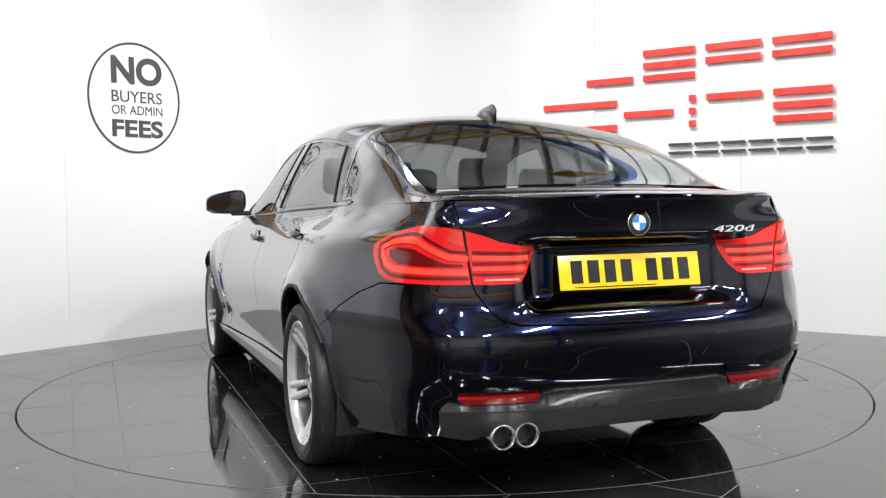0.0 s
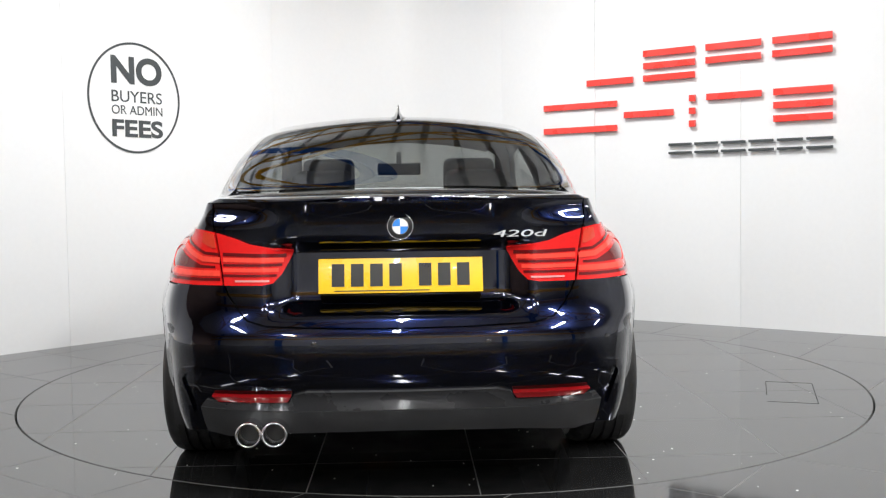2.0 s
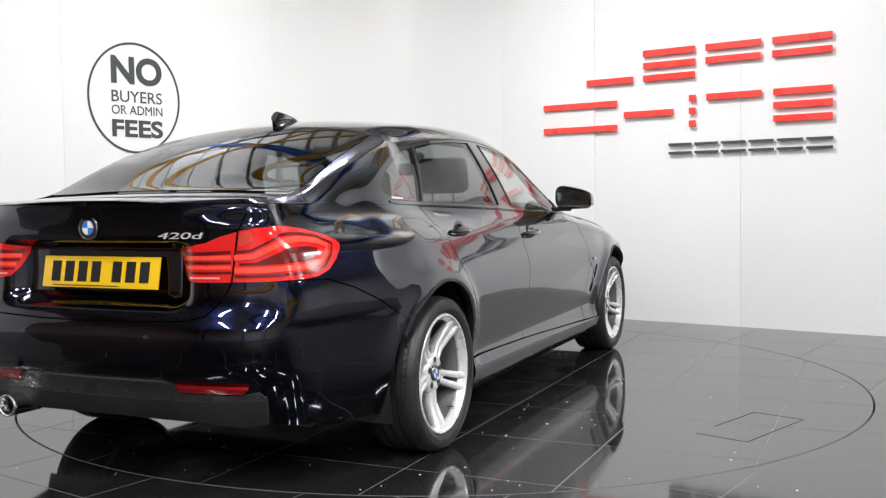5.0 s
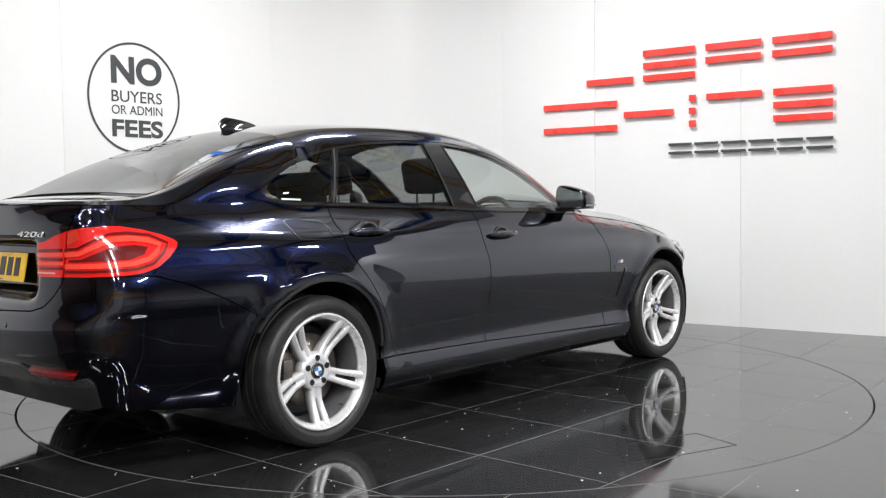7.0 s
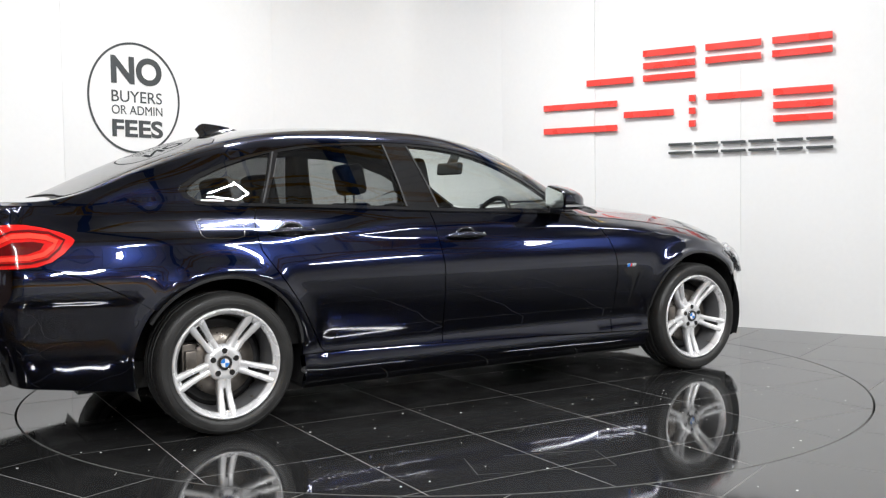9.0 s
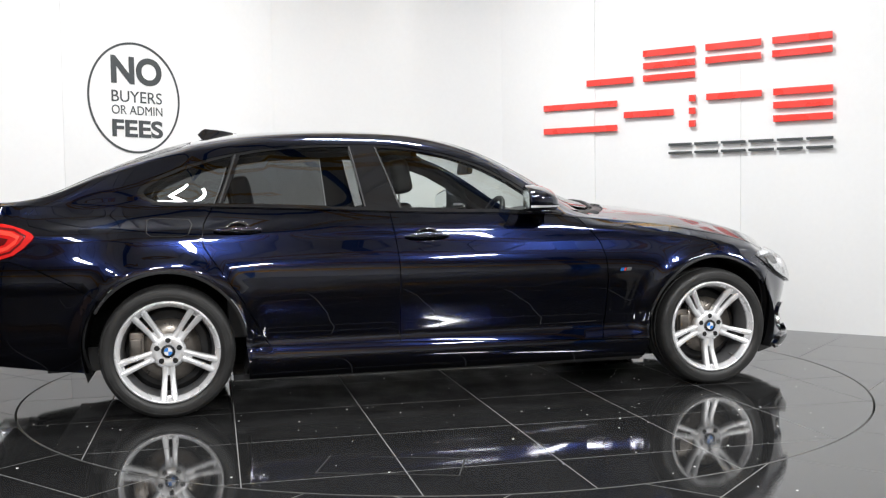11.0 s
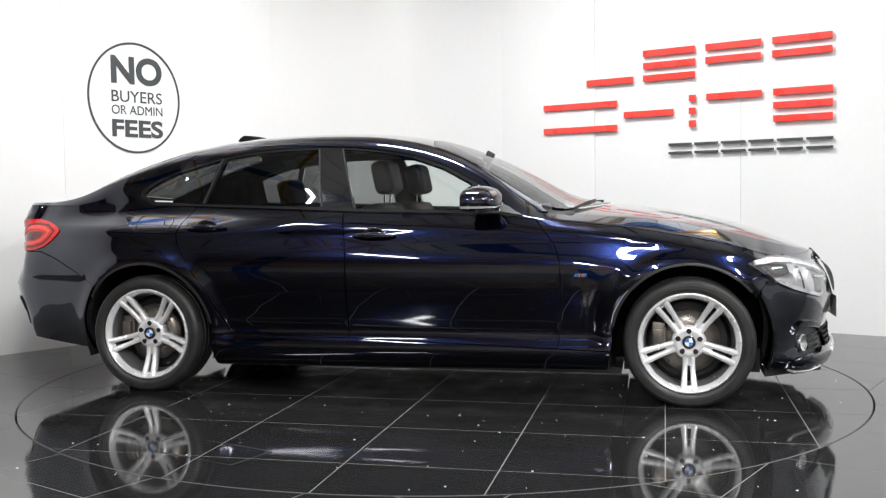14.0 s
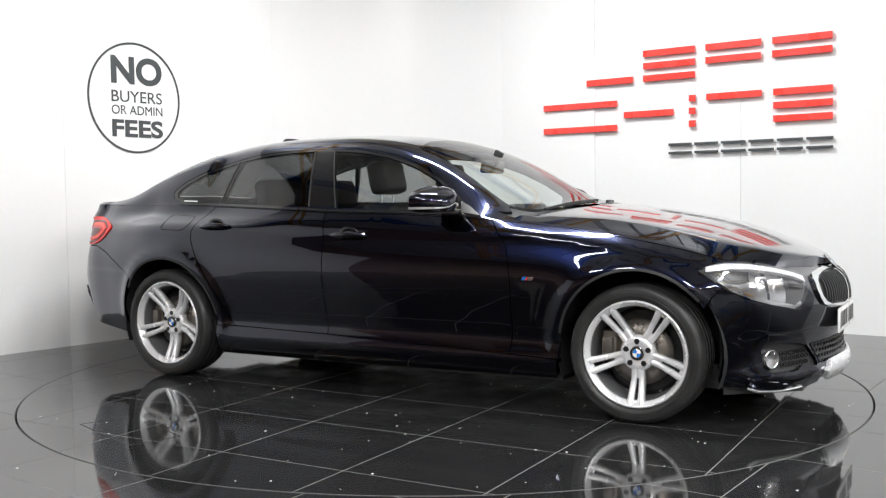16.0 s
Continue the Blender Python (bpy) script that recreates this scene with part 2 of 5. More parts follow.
def hall():
    for name, sx, sy, at, mat in (("hall_wall_south", 22, 0.2, (0, -11.6, 0), HALL_DARK), ("hall_wall_east", 0.2, 22, (9.5, -1.0, 0), HALL_DARK),
                                  ("hall_wall_west", 0.2, 22, (-9.5, -1.0, 0), HALL_BRICK), ("hall_wall_north", 22, 0.2, (0, 9.5, 0), HALL_DARK)):
        bm = box(bmesh.new(), sx, sy, 6.4, pose(at[0], at[1], 3.2))
        tagged(part(name, bm, mat, None), "dim far wall of the workshop hall", "wall", "", "structure")
    bm = bmesh.new()
    for k in range(44):  # ribbed roof sheets
        box(bm, 0.36, 22, 0.05, pose(-9.7 + k * 0.45, -1, CEILING_Z + 1.30 + 0.03 * (k % 2)))
    box(bm, 22, 22, 0.06, pose(0, -1, CEILING_Z + 1.40))
    tagged(part("ceiling", bm, HALL_ROOF, None), "grey ribbed sheet roof of the hall", "ceiling", "", "structure")
    for x in (-5.0, -1.45, 1.05, 4.6):
        me = bpy.data.meshes.new("roof_beam")
        bm = bmesh.new()
        for dz, sx, sz in ((0, 0.03, 0.24), (0.12, 0.20, 0.03), (-0.12, 0.20, 0.03)):
            box(bm, sx, 15, sz, ASKEW @ pose(x, 0, CEILING_Z + 1.0 + dz))
        bm.to_mesh(me)
        me.materials.append(STEEL_BLUE)
        thing("roof_beam", me, "blue painted steel roof beam", "beam", "roof beams")
    for y in (-6.8, -4.2, -1.6, 1.0, 3.4, 5.6):
        me = bpy.data.meshes.new("roof_truss")
        bm = bmesh.new()
        box(bm, 15.0, 0.09, 0.09, ASKEW @ pose(0, y, CEILING_Z + 0.15))
        box(bm, 15.0, 0.09, 0.09, ASKEW @ pose(0, y, CEILING_Z + 0.82))
        for k in range(12):
            x = -6.49 + k * 1.18
            box(bm, 1.38, 0.06, 0.06, ASKEW @ pose(x, y, CEILING_Z + 0.48, 0, 29 if k % 2 else -29))
        bm.to_mesh(me)
        me.materials.append(STEEL_YELLOW)
        thing("roof_truss", me, "yellow painted steel lattice truss under the roof", "truss", "roof trusses")
    for y, z in ((-10.2, 2.35), (-10.2, 4.0)):
        me = bpy.data.meshes.new("crane_beam")
        bm = bmesh.new()
        for dz, sy, sz in ((0, 0.04, 0.36), (0.19, 0.25, 0.04), (-0.19, 0.25, 0.04)):
            box(bm, 18.8, sy, sz, pose(0, y, z + dz))
        bm.to_mesh(me)
        me.materials.append(STEEL_YELLOW)
        thing("crane_beam", me, "yellow steel crane rail beam along the hall", "beam", "crane beams")
    for x in (-7.5, -2.6, 2.4, 7.3):
        me = bpy.data.meshes.new("steel_column")
        bm = bmesh.new()
        for dy, sx, sy in ((0, 0.03, 0.2), (0.11, 0.2, 0.03), (-0.11, 0.2, 0.03)):
            box(bm, sx, sy, 5.4, pose(x, -10.4 + dy, 2.7))
        bm.to_mesh(me)
        me.materials.append(STEEL_BLUE)
        thing("steel_column", me, "blue painted steel column of the hall", "column", "steel columns")
    # the housings at BEHIND are added too, to go with the roof fill
    for lx, ly in [p[:2] for p in LAMPS] + BEHIND:
        ob = thing("strip_lamp", None, "white fluorescent strip lamp hung under the roof", "lamp", "strip lamps")
        ob.matrix_basis = pose(lx, ly, CEILING_Z - 0.32, 0, 0, lamp_angle(lx, ly))
        part("housing", box(bmesh.new(), 1.55, 0.2, 0.07, pose(0, 0, 0.045), 0.01), LAMP_WHITE, ob)
        for dx in (-0.6, 0.6):
            part("hanger", box(bmesh.new(), 0.012, 0.012, 1.62, pose(dx, 0, 0.88)), STEEL, ob)


hall()
# ---- signs on the walls ----


def wall_pose(seam, d, n, s, z, out):
    """A pose on a wall: x along it, y up, z towards the room."""
    p = seam + d * s + n * out
    return Matrix(((d.x, 0, n.x, p.x), (d.y, 0, n.y, p.y), (0, 1, 0, z), (0, 0, 0, 1)))


def text_mesh(name, words, mat, width, height, bold=0.0, depth=0.002, shear=0.0):
    """Letters as a mesh, set from the lower left corner at the width and cap height given."""
    cu = bpy.data.curves.new(name, "FONT")
    cu.body, cu.size, cu.offset, cu.extrude, cu.shear = words, 1.0, bold, 0.01, shear
    ob = new(name, cu)
    me = bpy.data.meshes.new_from_object(ob.evaluated_get(bpy.context.evaluated_depsgraph_get()))
    bpy.data.objects.remove(ob)
    co = np.array([v.co for v in me.vertices])
    lo, hi = co.min(0), co.max(0)
    co = (co - lo) / (hi - lo) * np.array([width, height, depth])
    me.vertices.foreach_set("co", co.ravel())
    me.materials.clear()
    me.materials.append(mat)
    me.update()
    return me


def round_sign():
    sign = thing("round_sign", None, "round outlined dark grey lettered sign on the white wall", "sign")
    sign.matrix_world = wall_pose(SEAM_L, DL, NL, 0.575, 1.786, 0.002)
    bm = bmesh.new()
    n = 96
    ring = [[bm.verts.new((rx * math.cos(2 * math.pi * k / n), ry * math.sin(2 * math.pi * k / n), z)) for k in range(n)]
            for rx, ry, z in ((0.388, 0.409, 0), (0.388, 0.409, 0.003), (0.373, 0.394, 0.003), (0.373, 0.394, 0))]
    for r in range(3):
        for k in range(n):
            bm.faces.new((ring[r][k], ring[r][(k + 1) % n], ring[r + 1][(k + 1) % n], ring[r + 1][k]))
    part("outline_ring", bm, SIGN_GREY, sign)
    for words, x, z, w, h, bold in (("NO", 0.380, 1.884, 0.428, 0.206, 0.035), ("BUYERS", 0.380, 1.752, 0.424, 0.084, 0.0),
                                    ("OR ADMIN", 0.378, 1.662, 0.428, 0.066, -0.002), ("FEES", 0.378, 1.494, 0.428, 0.130, 0.03)):
        ob = part("lettering", text_mesh("lettering", words, SIGN_GREY, w, h, bold), SIGN_GREY, sign)
        ob.location = (x - 0.575, z - 1.786, 0.0)


round_sign()


def logo_shapes():
    """The firm's sign: plain bars in place of its letters, stood off the wall."""
    sign = thing("wall_logo", None, "raised red and dark grey plain bar shapes on the wall", "sign")
    sign.matrix_world = wall_pose(SEAM_R, DR, NR, 0.0, 0.0, 0.0)

    def bar(x0, x1, z0, z1, mat):
        part("bar", box(bmesh.new(), x1 - x0, z1 - z0, 0.022, pose((x0 + x1) / 2, (z0 + z1) / 2, 0.026), 0.002), mat, sign)

    low, mid, high = 0, 0.098, 0.196
    for z0, row in ((1.922, ((-0.06, 0.35, (low,)), (0.443, 0.87, (low, mid, high)), (0.957, 1.381, (mid, high)), (1.466, 1.89, (mid, high)))),
                    (1.544, ((-0.47, 0.21, (low, high)), (0.274, 0.695, (mid,)), (0.825, 0.875, (low, mid, high)), (0.965, 1.387, (high,)), (1.475, 1.896, (low, mid, high))))):
        for x0, x1, levels in row:
            for z in levels:
                bar(x0, x1, z0 + z, z0 + z + 0.05, SIGN_RED)
    for k in range(6):
        x = 0.657 + k * 0.2115
        for z in (1.338, 1.403):
            bar(x, x + 0.185, z, z + 0.019, SIGN_GREY)


logo_shapes()


# ---- floor and turntable ----
def inside(pts, poly):
    """Which of the points lie in the polygon."""
    x, y = pts[:, 0], pts[:, 1]
    hit = np.zeros(len(pts), bool)
    p, r = np.asarray(poly), np.roll(np.asarray(poly), -1, 0)
    for (x0, y0), (x1, y1) in zip(p, r):
        if y0 != y1:
            hit ^= ((y0 > y) != (y1 > y)) & (x < (x1 - x0) * (y - y0) / (y1 - y0) + x0)
    return hit


from mathutils.geometry import delaunay_2d_cdt


def circle(r, n=180):
    return [(r * math.cos(2 * math.pi * k / n), r * math.sin(2 * math.pi * k / n)) for k in range(n)]


def convex_clip(poly, r, n=180):
    """The part of a convex outline that lies within a circle about the origin."""
    out = list(poly)
    for k in range(n):
        a = 2 * math.pi * (k + 0.5) / n
        nx, ny = math.cos(a), math.sin(a)
        res = []
        for i in range(len(out)):
            p, q = out[i], out[(i + 1) % len(out)]
            dp, dq = p[0] * nx + p[1] * ny - r, q[0] * nx + q[1] * ny - r
            if dp <= 0:
                res.append(p)
            if (dp < 0 < dq) or (dq < 0 < dp):
                t = dp / (dp - dq)
                res.append((p[0] + (q[0] - p[0]) * t, p[1] + (q[1] - p[1]) * t))
        out = res
        if len(out) < 3:
            return []
    return out


def tile_mesh(pts):
    c = np.mean(pts, 0)
    bm = slab(bmesh.new(), [(c[0] + (x - c[0]) * 1.0, c[1] + (y - c[1]) * 1.0) for x, y in pts], -0.009, 0.0)
    me = bpy.data.meshes.new("tile")
    bm.to_mesh(me)
    bm.free()
    me.materials.append(TILE_BLACK)
    return me


def specks(name, count, seed, r0, r1, parent):
    rnd = random.Random(seed)
    bm = bmesh.new()
    while count:
        x, y = rnd.uniform(-r1, r1), rnd.uniform(-r1, r1)
        if r0 < math.hypot(x, y) < r1:
            s = rnd.choice((0.002, 0.0024, 0.003, 0.0045))
            slab(bm, [(x + s * math.cos(a) * rnd.uniform(0.7, 1.3), y + s * math.sin(a) * rnd.uniform(0.7, 1.3)) for a in (0, 1.05, 2.1, 3.15, 4.2, 5.25)], 0.0002, 0.0014)
            count -= 1
    return tagged(part(name, bm, SPECK, parent), "fine white dust specks on the black tiles", "", "", "stuff")


def turntable():
    table = thing("turntable", None, "round black tiled turntable set flush in the floor", "turntable")
    bed = slab(bmesh.new(), circle(TABLE_R - 0.005), -0.06, -0.0004)
    part("bed", bed, GROUT, table, "grey grout bed under the tiles")
    g = 0.0024
    for i in range(-5, 5):
        for j in range(-5, 5):
            x0, y0 = 0.02 + 0.6 * i, -0.04 + 0.6 * j
            sq = [(x0 + g, y0 + g), (x0 + 0.6 - g, y0 + g), (x0 + 0.6 - g, y0 + 0.6 - g), (x0 + g, y0 + 0.6 - g)]
            pts = convex_clip(sq, TABLE_R - 0.006)
            if len(pts) > 2:
                part("tile", tile_mesh(pts), TILE_BLACK, table)
    specks("dust", 210, 5, 0.3, 2.18, table)
    # a small rectangular lid cut into the tiles
    bm = bmesh.new()
    for cx, cy, sx, sy in ((0.0, -0.117, 0.535, 0.004), (0.08, 0.117, 0.37, 0.004), (-0.267, 0.0, 0.004, 0.234), (0.267, 0.0, 0.004, 0.234)):
        box(bm, sx, sy, 0.001, pose(HATCH[0], HATCH[1], 0.0004, 0, 0, HATCH[2]) @ pose(cx, cy, 0))
    part("hatch_joint", bm, PIT, table, "dark joint round a small floor lid")
    return table


HATCH = (-0.615, -1.745, -19.5)
table = turntable()


def floor():
    base = thing("floor", None, "polished black tiled floor of the showroom", "floor", "", "structure")
    ring, n = circle(TABLE_R + 0.005, 240), 240
    hole = np.array(ring)
    # grout sheet with the round opening
    bm = bmesh.new()
    inner = [bm.verts.new((x, y, -0.0004)) for x, y in ring]
    low = [bm.verts.new((x, y, -0.07)) for x, y in ring]
    outer = [bm.verts.new((14 * math.cos(2 * math.pi * k / n), 14 * math.sin(2 * math.pi * k / n), -0.0004)) for k in range(n)]
    for k in range(n):
        j = (k + 1) % n
        bm.faces.new((inner[k], outer[k], outer[j], inner[j]))
        bm.faces.new((low[k], inner[k], inner[j], low[j]))
    bm.faces.new(low)
    part("screed", bm, GROUT, base, "grey grout bed under the floor tiles")
    part("pit", slab(bmesh.new(), circle(TABLE_R + 0.0045), -0.068, -0.064), PIT, base, "dark gap round the turntable")
    ux, vx = DR, Vector((-DR.y, DR.x, 0))
    g, far = 0.0024, bmesh.new()
    near = []
    for i in range(-20, 20):
        for j in range(-20, 20):
            u0, v0 = 2.08 + 0.6 * i, -0.11 + 0.6 * j
            sq = [ux * (u0 + a) + vx * (v0 + b) for a, b in ((g, g), (0.6 - g, g), (0.6 - g, 0.6 - g), (g, 0.6 - g))]
            sq = [(p.x, p.y) for p in sq]
            rad = [math.hypot(*p) for p in sq]
            mid = np.mean(sq, 0)
            if max(abs(mid[0]), abs(mid[1] + 1)) > 9.2 or max(rad) < TABLE_R:
                continue
            near.append((np.hypot(*mid), sq, min(rad) < TABLE_R + 0.45))
    near.sort(key=lambda n: n[0])
    full = None
    for k, (dist, sq, cut) in enumerate(near):
        if cut:  # tiles cut along the ring
            dense = []
            for a in range(4):
                p, q = np.array(sq[a]), np.array(sq[(a + 1) % 4])
                dense += [tuple(p + (q - p) * t / 12) for t in range(12)]
            pts = [Vector(p) for p in dense + ring]
            edges = [(a, (a + 1) % 48) for a in range(48)] + [(48 + a, 48 + (a + 1) % n) for a in range(n)]
            v, _, f, *_ = delaunay_2d_cdt(pts, edges, [], 0, 1e-6)
            co = np.array([tuple(p) for p in v])
            tri = np.array([t for t in f if len(t) == 3])
            mid = co[tri].mean(1)
            tri = tri[inside(mid, dense) & ~inside(mid, hole)]
            if not len(tri):
                continue
            used = np.unique(tri)
            remap = {int(u): c for c, u in enumerate(used)}
            top = [(co[u][0], co[u][1], 0.0) for u in used]
            me = mesh_of("tile", top, [[remap[int(x)] for x in t] for t in tri], TILE_BLACK)
            part("tile", me, TILE_BLACK, base)
        elif k < 260:
            c = np.mean(sq, 0)
            if full is None:
                full = tile_mesh([(p[0] - c[0], p[1] - c[1]) for p in sq])
            part("tile", full, TILE_BLACK, base).location = (c[0], c[1], 0)
        else:
            slab(far, sq, -0.009, 0.0)
    tagged(part("far_tiles", far, TILE_BLACK, base), kind="stuff")
    specks("dust", 190, 9, TABLE_R + 0.03, 4.2, base)


floor()
# ---- the car: x forwards, y to its left, z up, from the middle between the axles ----
def curve(pts, soft=0.045):
    """A smooth curve near (x, value) pairs, for arrays: straight runs, rounded over the length soft."""
    px, py = np.array([p[0] for p in pts], float), np.array([p[1] for p in pts], float)
    step = min(0.004, soft / 6)
    pad = 4 * soft
    xs = np.arange(px[0] - pad, px[-1] + pad, step)
    m = np.gradient(py, px)
    i = np.clip(np.searchsorted(px, xs, "right") - 1, 0, len(px) - 2)
    h = px[i + 1] - px[i]
    t = np.clip((xs - px[i]) / h, 0, 1)
    ys = (1 + 2 * t) * (1 - t) ** 2 * py[i] + t * (1 - t) ** 2 * h * m[i] + t * t * (3 - 2 * t) * py[i + 1] + t * t * (t - 1) * h * m[i + 1]
    ys = np.where(xs < px[0], py[0] + (xs - px[0]) * m[0], np.where(xs > px[-1], py[-1] + (xs - px[-1]) * m[-1], ys))
    k = np.arange(-int(3 * soft / step), int(3 * soft / step) + 1) * step
    w = np.exp(-0.5 * (k / soft) ** 2)
    ys = np.convolve(np.pad(ys, len(k) // 2, mode="edge"), w / w.sum(), mode="valid")
    return lambda x: np.interp(x, xs, ys)


def smooth(a, b, x):
    t = np.clip((x - a) / (b - a), 0, 1)
    return t * t * (3 - 2 * t)


# the body's outline from above, from the middle of the tail round to the middle of the nose
PLAN = np.array([(-2.425, 0), (-2.422, 0.15), (-2.415, 0.34), (-2.395, 0.50), (-2.35, 0.64), (-2.27, 0.728), (-2.16, 0.777), (-2.0, 0.818),
                 (-1.8, 0.868), (-1.6, 0.903), (-1.4, 0.908), (-1.1, 0.900), (-0.7, 0.889), (-0.2, 0.883), (0.3, 0.883), (0.7, 0.887), (1.1, 0.897),
                 (1.35, 0.900), (1.55, 0.890), (1.72, 0.856), (1.845, 0.785), (1.94, 0.70), (2.02, 0.59), (2.095, 0.42), (2.153, 0.22), (2.177, 0)])


S_AXLE = 1.66392


def plan_table():
    p = np.vstack([[PLAN[1][0], -PLAN[1][1]], PLAN, [PLAN[-2][0], -PLAN[-2][1]]])
    out = []
    for i in range(1, len(p) - 2):
        for t in np.linspace(0, 1, 24, endpoint=False):
            a, b, c, d = p[i - 1], p[i], p[i + 1], p[i + 2]
            out.append(0.5 * (2 * b + (c - a) * t + (2 * a - 5 * b + 4 * c - d) * t * t + (3 * b - a - 3 * c + d) * t ** 3))
    out.append(PLAN[-1])
    out = np.array(out)
    s = np.concatenate([[0], np.cumsum(np.hypot(*np.diff(out, axis=0).T))])
    tan = np.gradient(out, s, axis=0)
    k14 = int(np.argmin(np.abs(out[:240, 0] + 1.4)))
    s = np.where(np.arange(len(s)) < k14, s * S_AXLE / s[k14], s - s[k14] + S_AXLE)  # the rear axle lies at S_AXLE along the outline
    for _ in range(6):
        tan[1:-1] = (tan[:-2] + 2 * tan[1:-1] + tan[2:]) / 4
    tan /= np.linalg.norm(tan, axis=1)[:, None]
    tan[0], tan[-1] = (0, 1), (0, -1)
    return s, out, np.stack([-tan[:, 1], tan[:, 0]], 1)


PS, PXY, PN = plan_table()
A_END = PS[-1]


def a_x(x):
    return float(np.interp(x, PXY[:, 0], PS))


def a_rear(y):
    return float(np.interp(y, PXY[:160, 1], PS[:160]))


def a_front(y):
    k = len(PS) - 170
    return float(np.interp(-y, -PXY[k:, 1], PS[k:]))


REAR = curve([(0.15, -0.17), (0.24, -0.135), (0.30, -0.10), (0.36, -0.075), (0.40, -0.055), (0.43, -0.03), (0.50, -0.012), (0.55, -0.006), (0.59, -0.010), (0.615, -0.020),
              (0.65, -0.036), (0.70, -0.049), (0.77, -0.056), (0.85, -0.057), (0.93, -0.052), (0.98, -0.040), (1.01, -0.032), (1.03, -0.04)], 0.009)
SIDE = curve([(0.13, -0.13), (0.16, -0.075), (0.19, -0.05), (0.24, -0.028), (0.275, -0.030), (0.305, -0.042), (0.33, -0.048), (0.40, -0.036), (0.50, -0.016), (0.60, -0.002), (0.65, 0.0),
              (0.69, -0.004), (0.73, -0.012), (0.77, -0.024), (0.81, -0.037), (0.842, -0.046), (0.856, -0.047), (0.872, -0.051), (0.90, -0.061), (0.94, -0.080), (0.98, -0.104), (1.03, -0.14)], 0.009)
HAUNCH = curve([(0.60, -0.003), (0.65, 0.0), (0.69, -0.004), (0.73, -0.013), (0.77, -0.026), (0.81, -0.040), (0.84, -0.050), (0.865, -0.064), (0.89, -0.098), (0.915, -0.138), (0.945, -0.174), (0.985, -0.207), (1.03, -0.230), (1.06, -0.244)], 0.010)
TUCK = curve([(0.13, -0.13), (0.18, -0.09), (0.25, -0.056), (0.33, -0.032), (0.42, -0.020), (0.50, -0.014), (0.62, -0.004)], 0.012)  # the flank low down, behind and before the wheels
NOSE = curve([(0.13, -0.10), (0.17, -0.035), (0.21, -0.012), (0.26, -0.03), (0.36, -0.035), (0.45, -0.015), (0.52, -0.006), (0.58, -0.014), (0.64, -0.045), (0.70, -0.10), (0.76, -0.17)], 0.009)
# the upper edge of the flanks
EDGE = curve([(-2.43, 1.005), (-2.25, 1.0), (-1.9, 0.992), (-1.41, 0.985), (-1.15, 0.977), (-0.45, 0.950), (-0.27, 0.942), (0.36, 0.922), (0.63, 0.905), (0.8, 0.892),
              (1.05, 0.866), (1.3, 0.83), (1.55, 0.785), (1.75, 0.742), (1.9, 0.708), (2.02, 0.688), (2.17, 0.668)], 0.06)


def edge_a(a):
    return EDGE(np.interp(a, PS, PXY[:, 0]))


def flank(a, z):
    """The body's side, tail and nose: along the outline, and up."""
    a, z = np.asarray(a, float), np.asarray(z, float)
    flip = np.where((a < 0) | (a > A_END), -1.0, 1.0)
    a = np.where(a > A_END, 2 * A_END - a, np.abs(a))
    x, y = np.interp(a, PS, PXY[:, 0]), np.interp(a, PS, PXY[:, 1])
    nx, ny = np.interp(a, PS, PN[:, 0]), np.interp(a, PS, PN[:, 1])
    ln = np.hypot(nx, ny)
    nx, ny = nx / ln, ny / ln
    wr, wf = smooth(0.25, 0.92, -nx), smooth(0.25, 0.92, nx)
    top = EDGE(x)
    drop = (top - 0.905) * smooth(0.70, 1.25, x)  # the flank's lines fall towards the nose
    zs = z - drop * smooth(0.45, 0.75, z) * (1 - wf)
    zs = zs + 0.035 * smooth(-0.9, 1.2, x) * smooth(0.6, 0.85, z) * (1 - smooth(0.86, 0.95, z)) * (1 - smooth(0.75, 1.35, x))
    out = np.maximum(smooth(-1.5, -1.75, x), smooth(1.55, 1.75, x))
    high = SIDE(zs)
    back = smooth(-0.45, -1.30, x)
    draw = HAUNCH(zs)
    draw = np.where(draw < -0.062, -0.062 + (draw + 0.062) * (1 - 0.36 * smooth(-1.70, -2.10, x)), draw)
    high = high * (1 - back) + draw * back  # the haunch draws in under the glass
    side = np.where(z < 0.6, SIDE(zs) * (1 - out) + TUCK(z) * out, high)
    d = side * (1 - wr - wf) + REAR(z) * wr + NOSE(z) * wf
    d = d - (0.012 + 0.024 * smooth(0.5, 0.9, x)) * smooth(0.075, 0.0, top - z) ** 2 * (1 - wr) * smooth(-1.5, -1.1, x)                       # rolls over at the top edge
    d = d - 0.055 * smooth(0.28, 0.64, y) * smooth(0.92, 1.0, z) * wr                   # the lid's lip fades at its ends
    for wx in (-1.405, 1.405):
        r = np.hypot(x - wx, z - 0.32)
        d = d + 0.016 * np.exp(-((r - 0.385) / 0.05) ** 2) * (z > 0.1) * (1 - wr - wf) * smooth(0.2, 0.4, z)
    d = d - 0.062 * smooth(0.44, 0.33, y) * smooth(0.635, 0.70, z) * smooth(0.888, 0.846, z) * (x < -2)   # plate recess
    return np.stack([x + nx * d, (y + ny * d) * flip, z + 0 * d], -1)


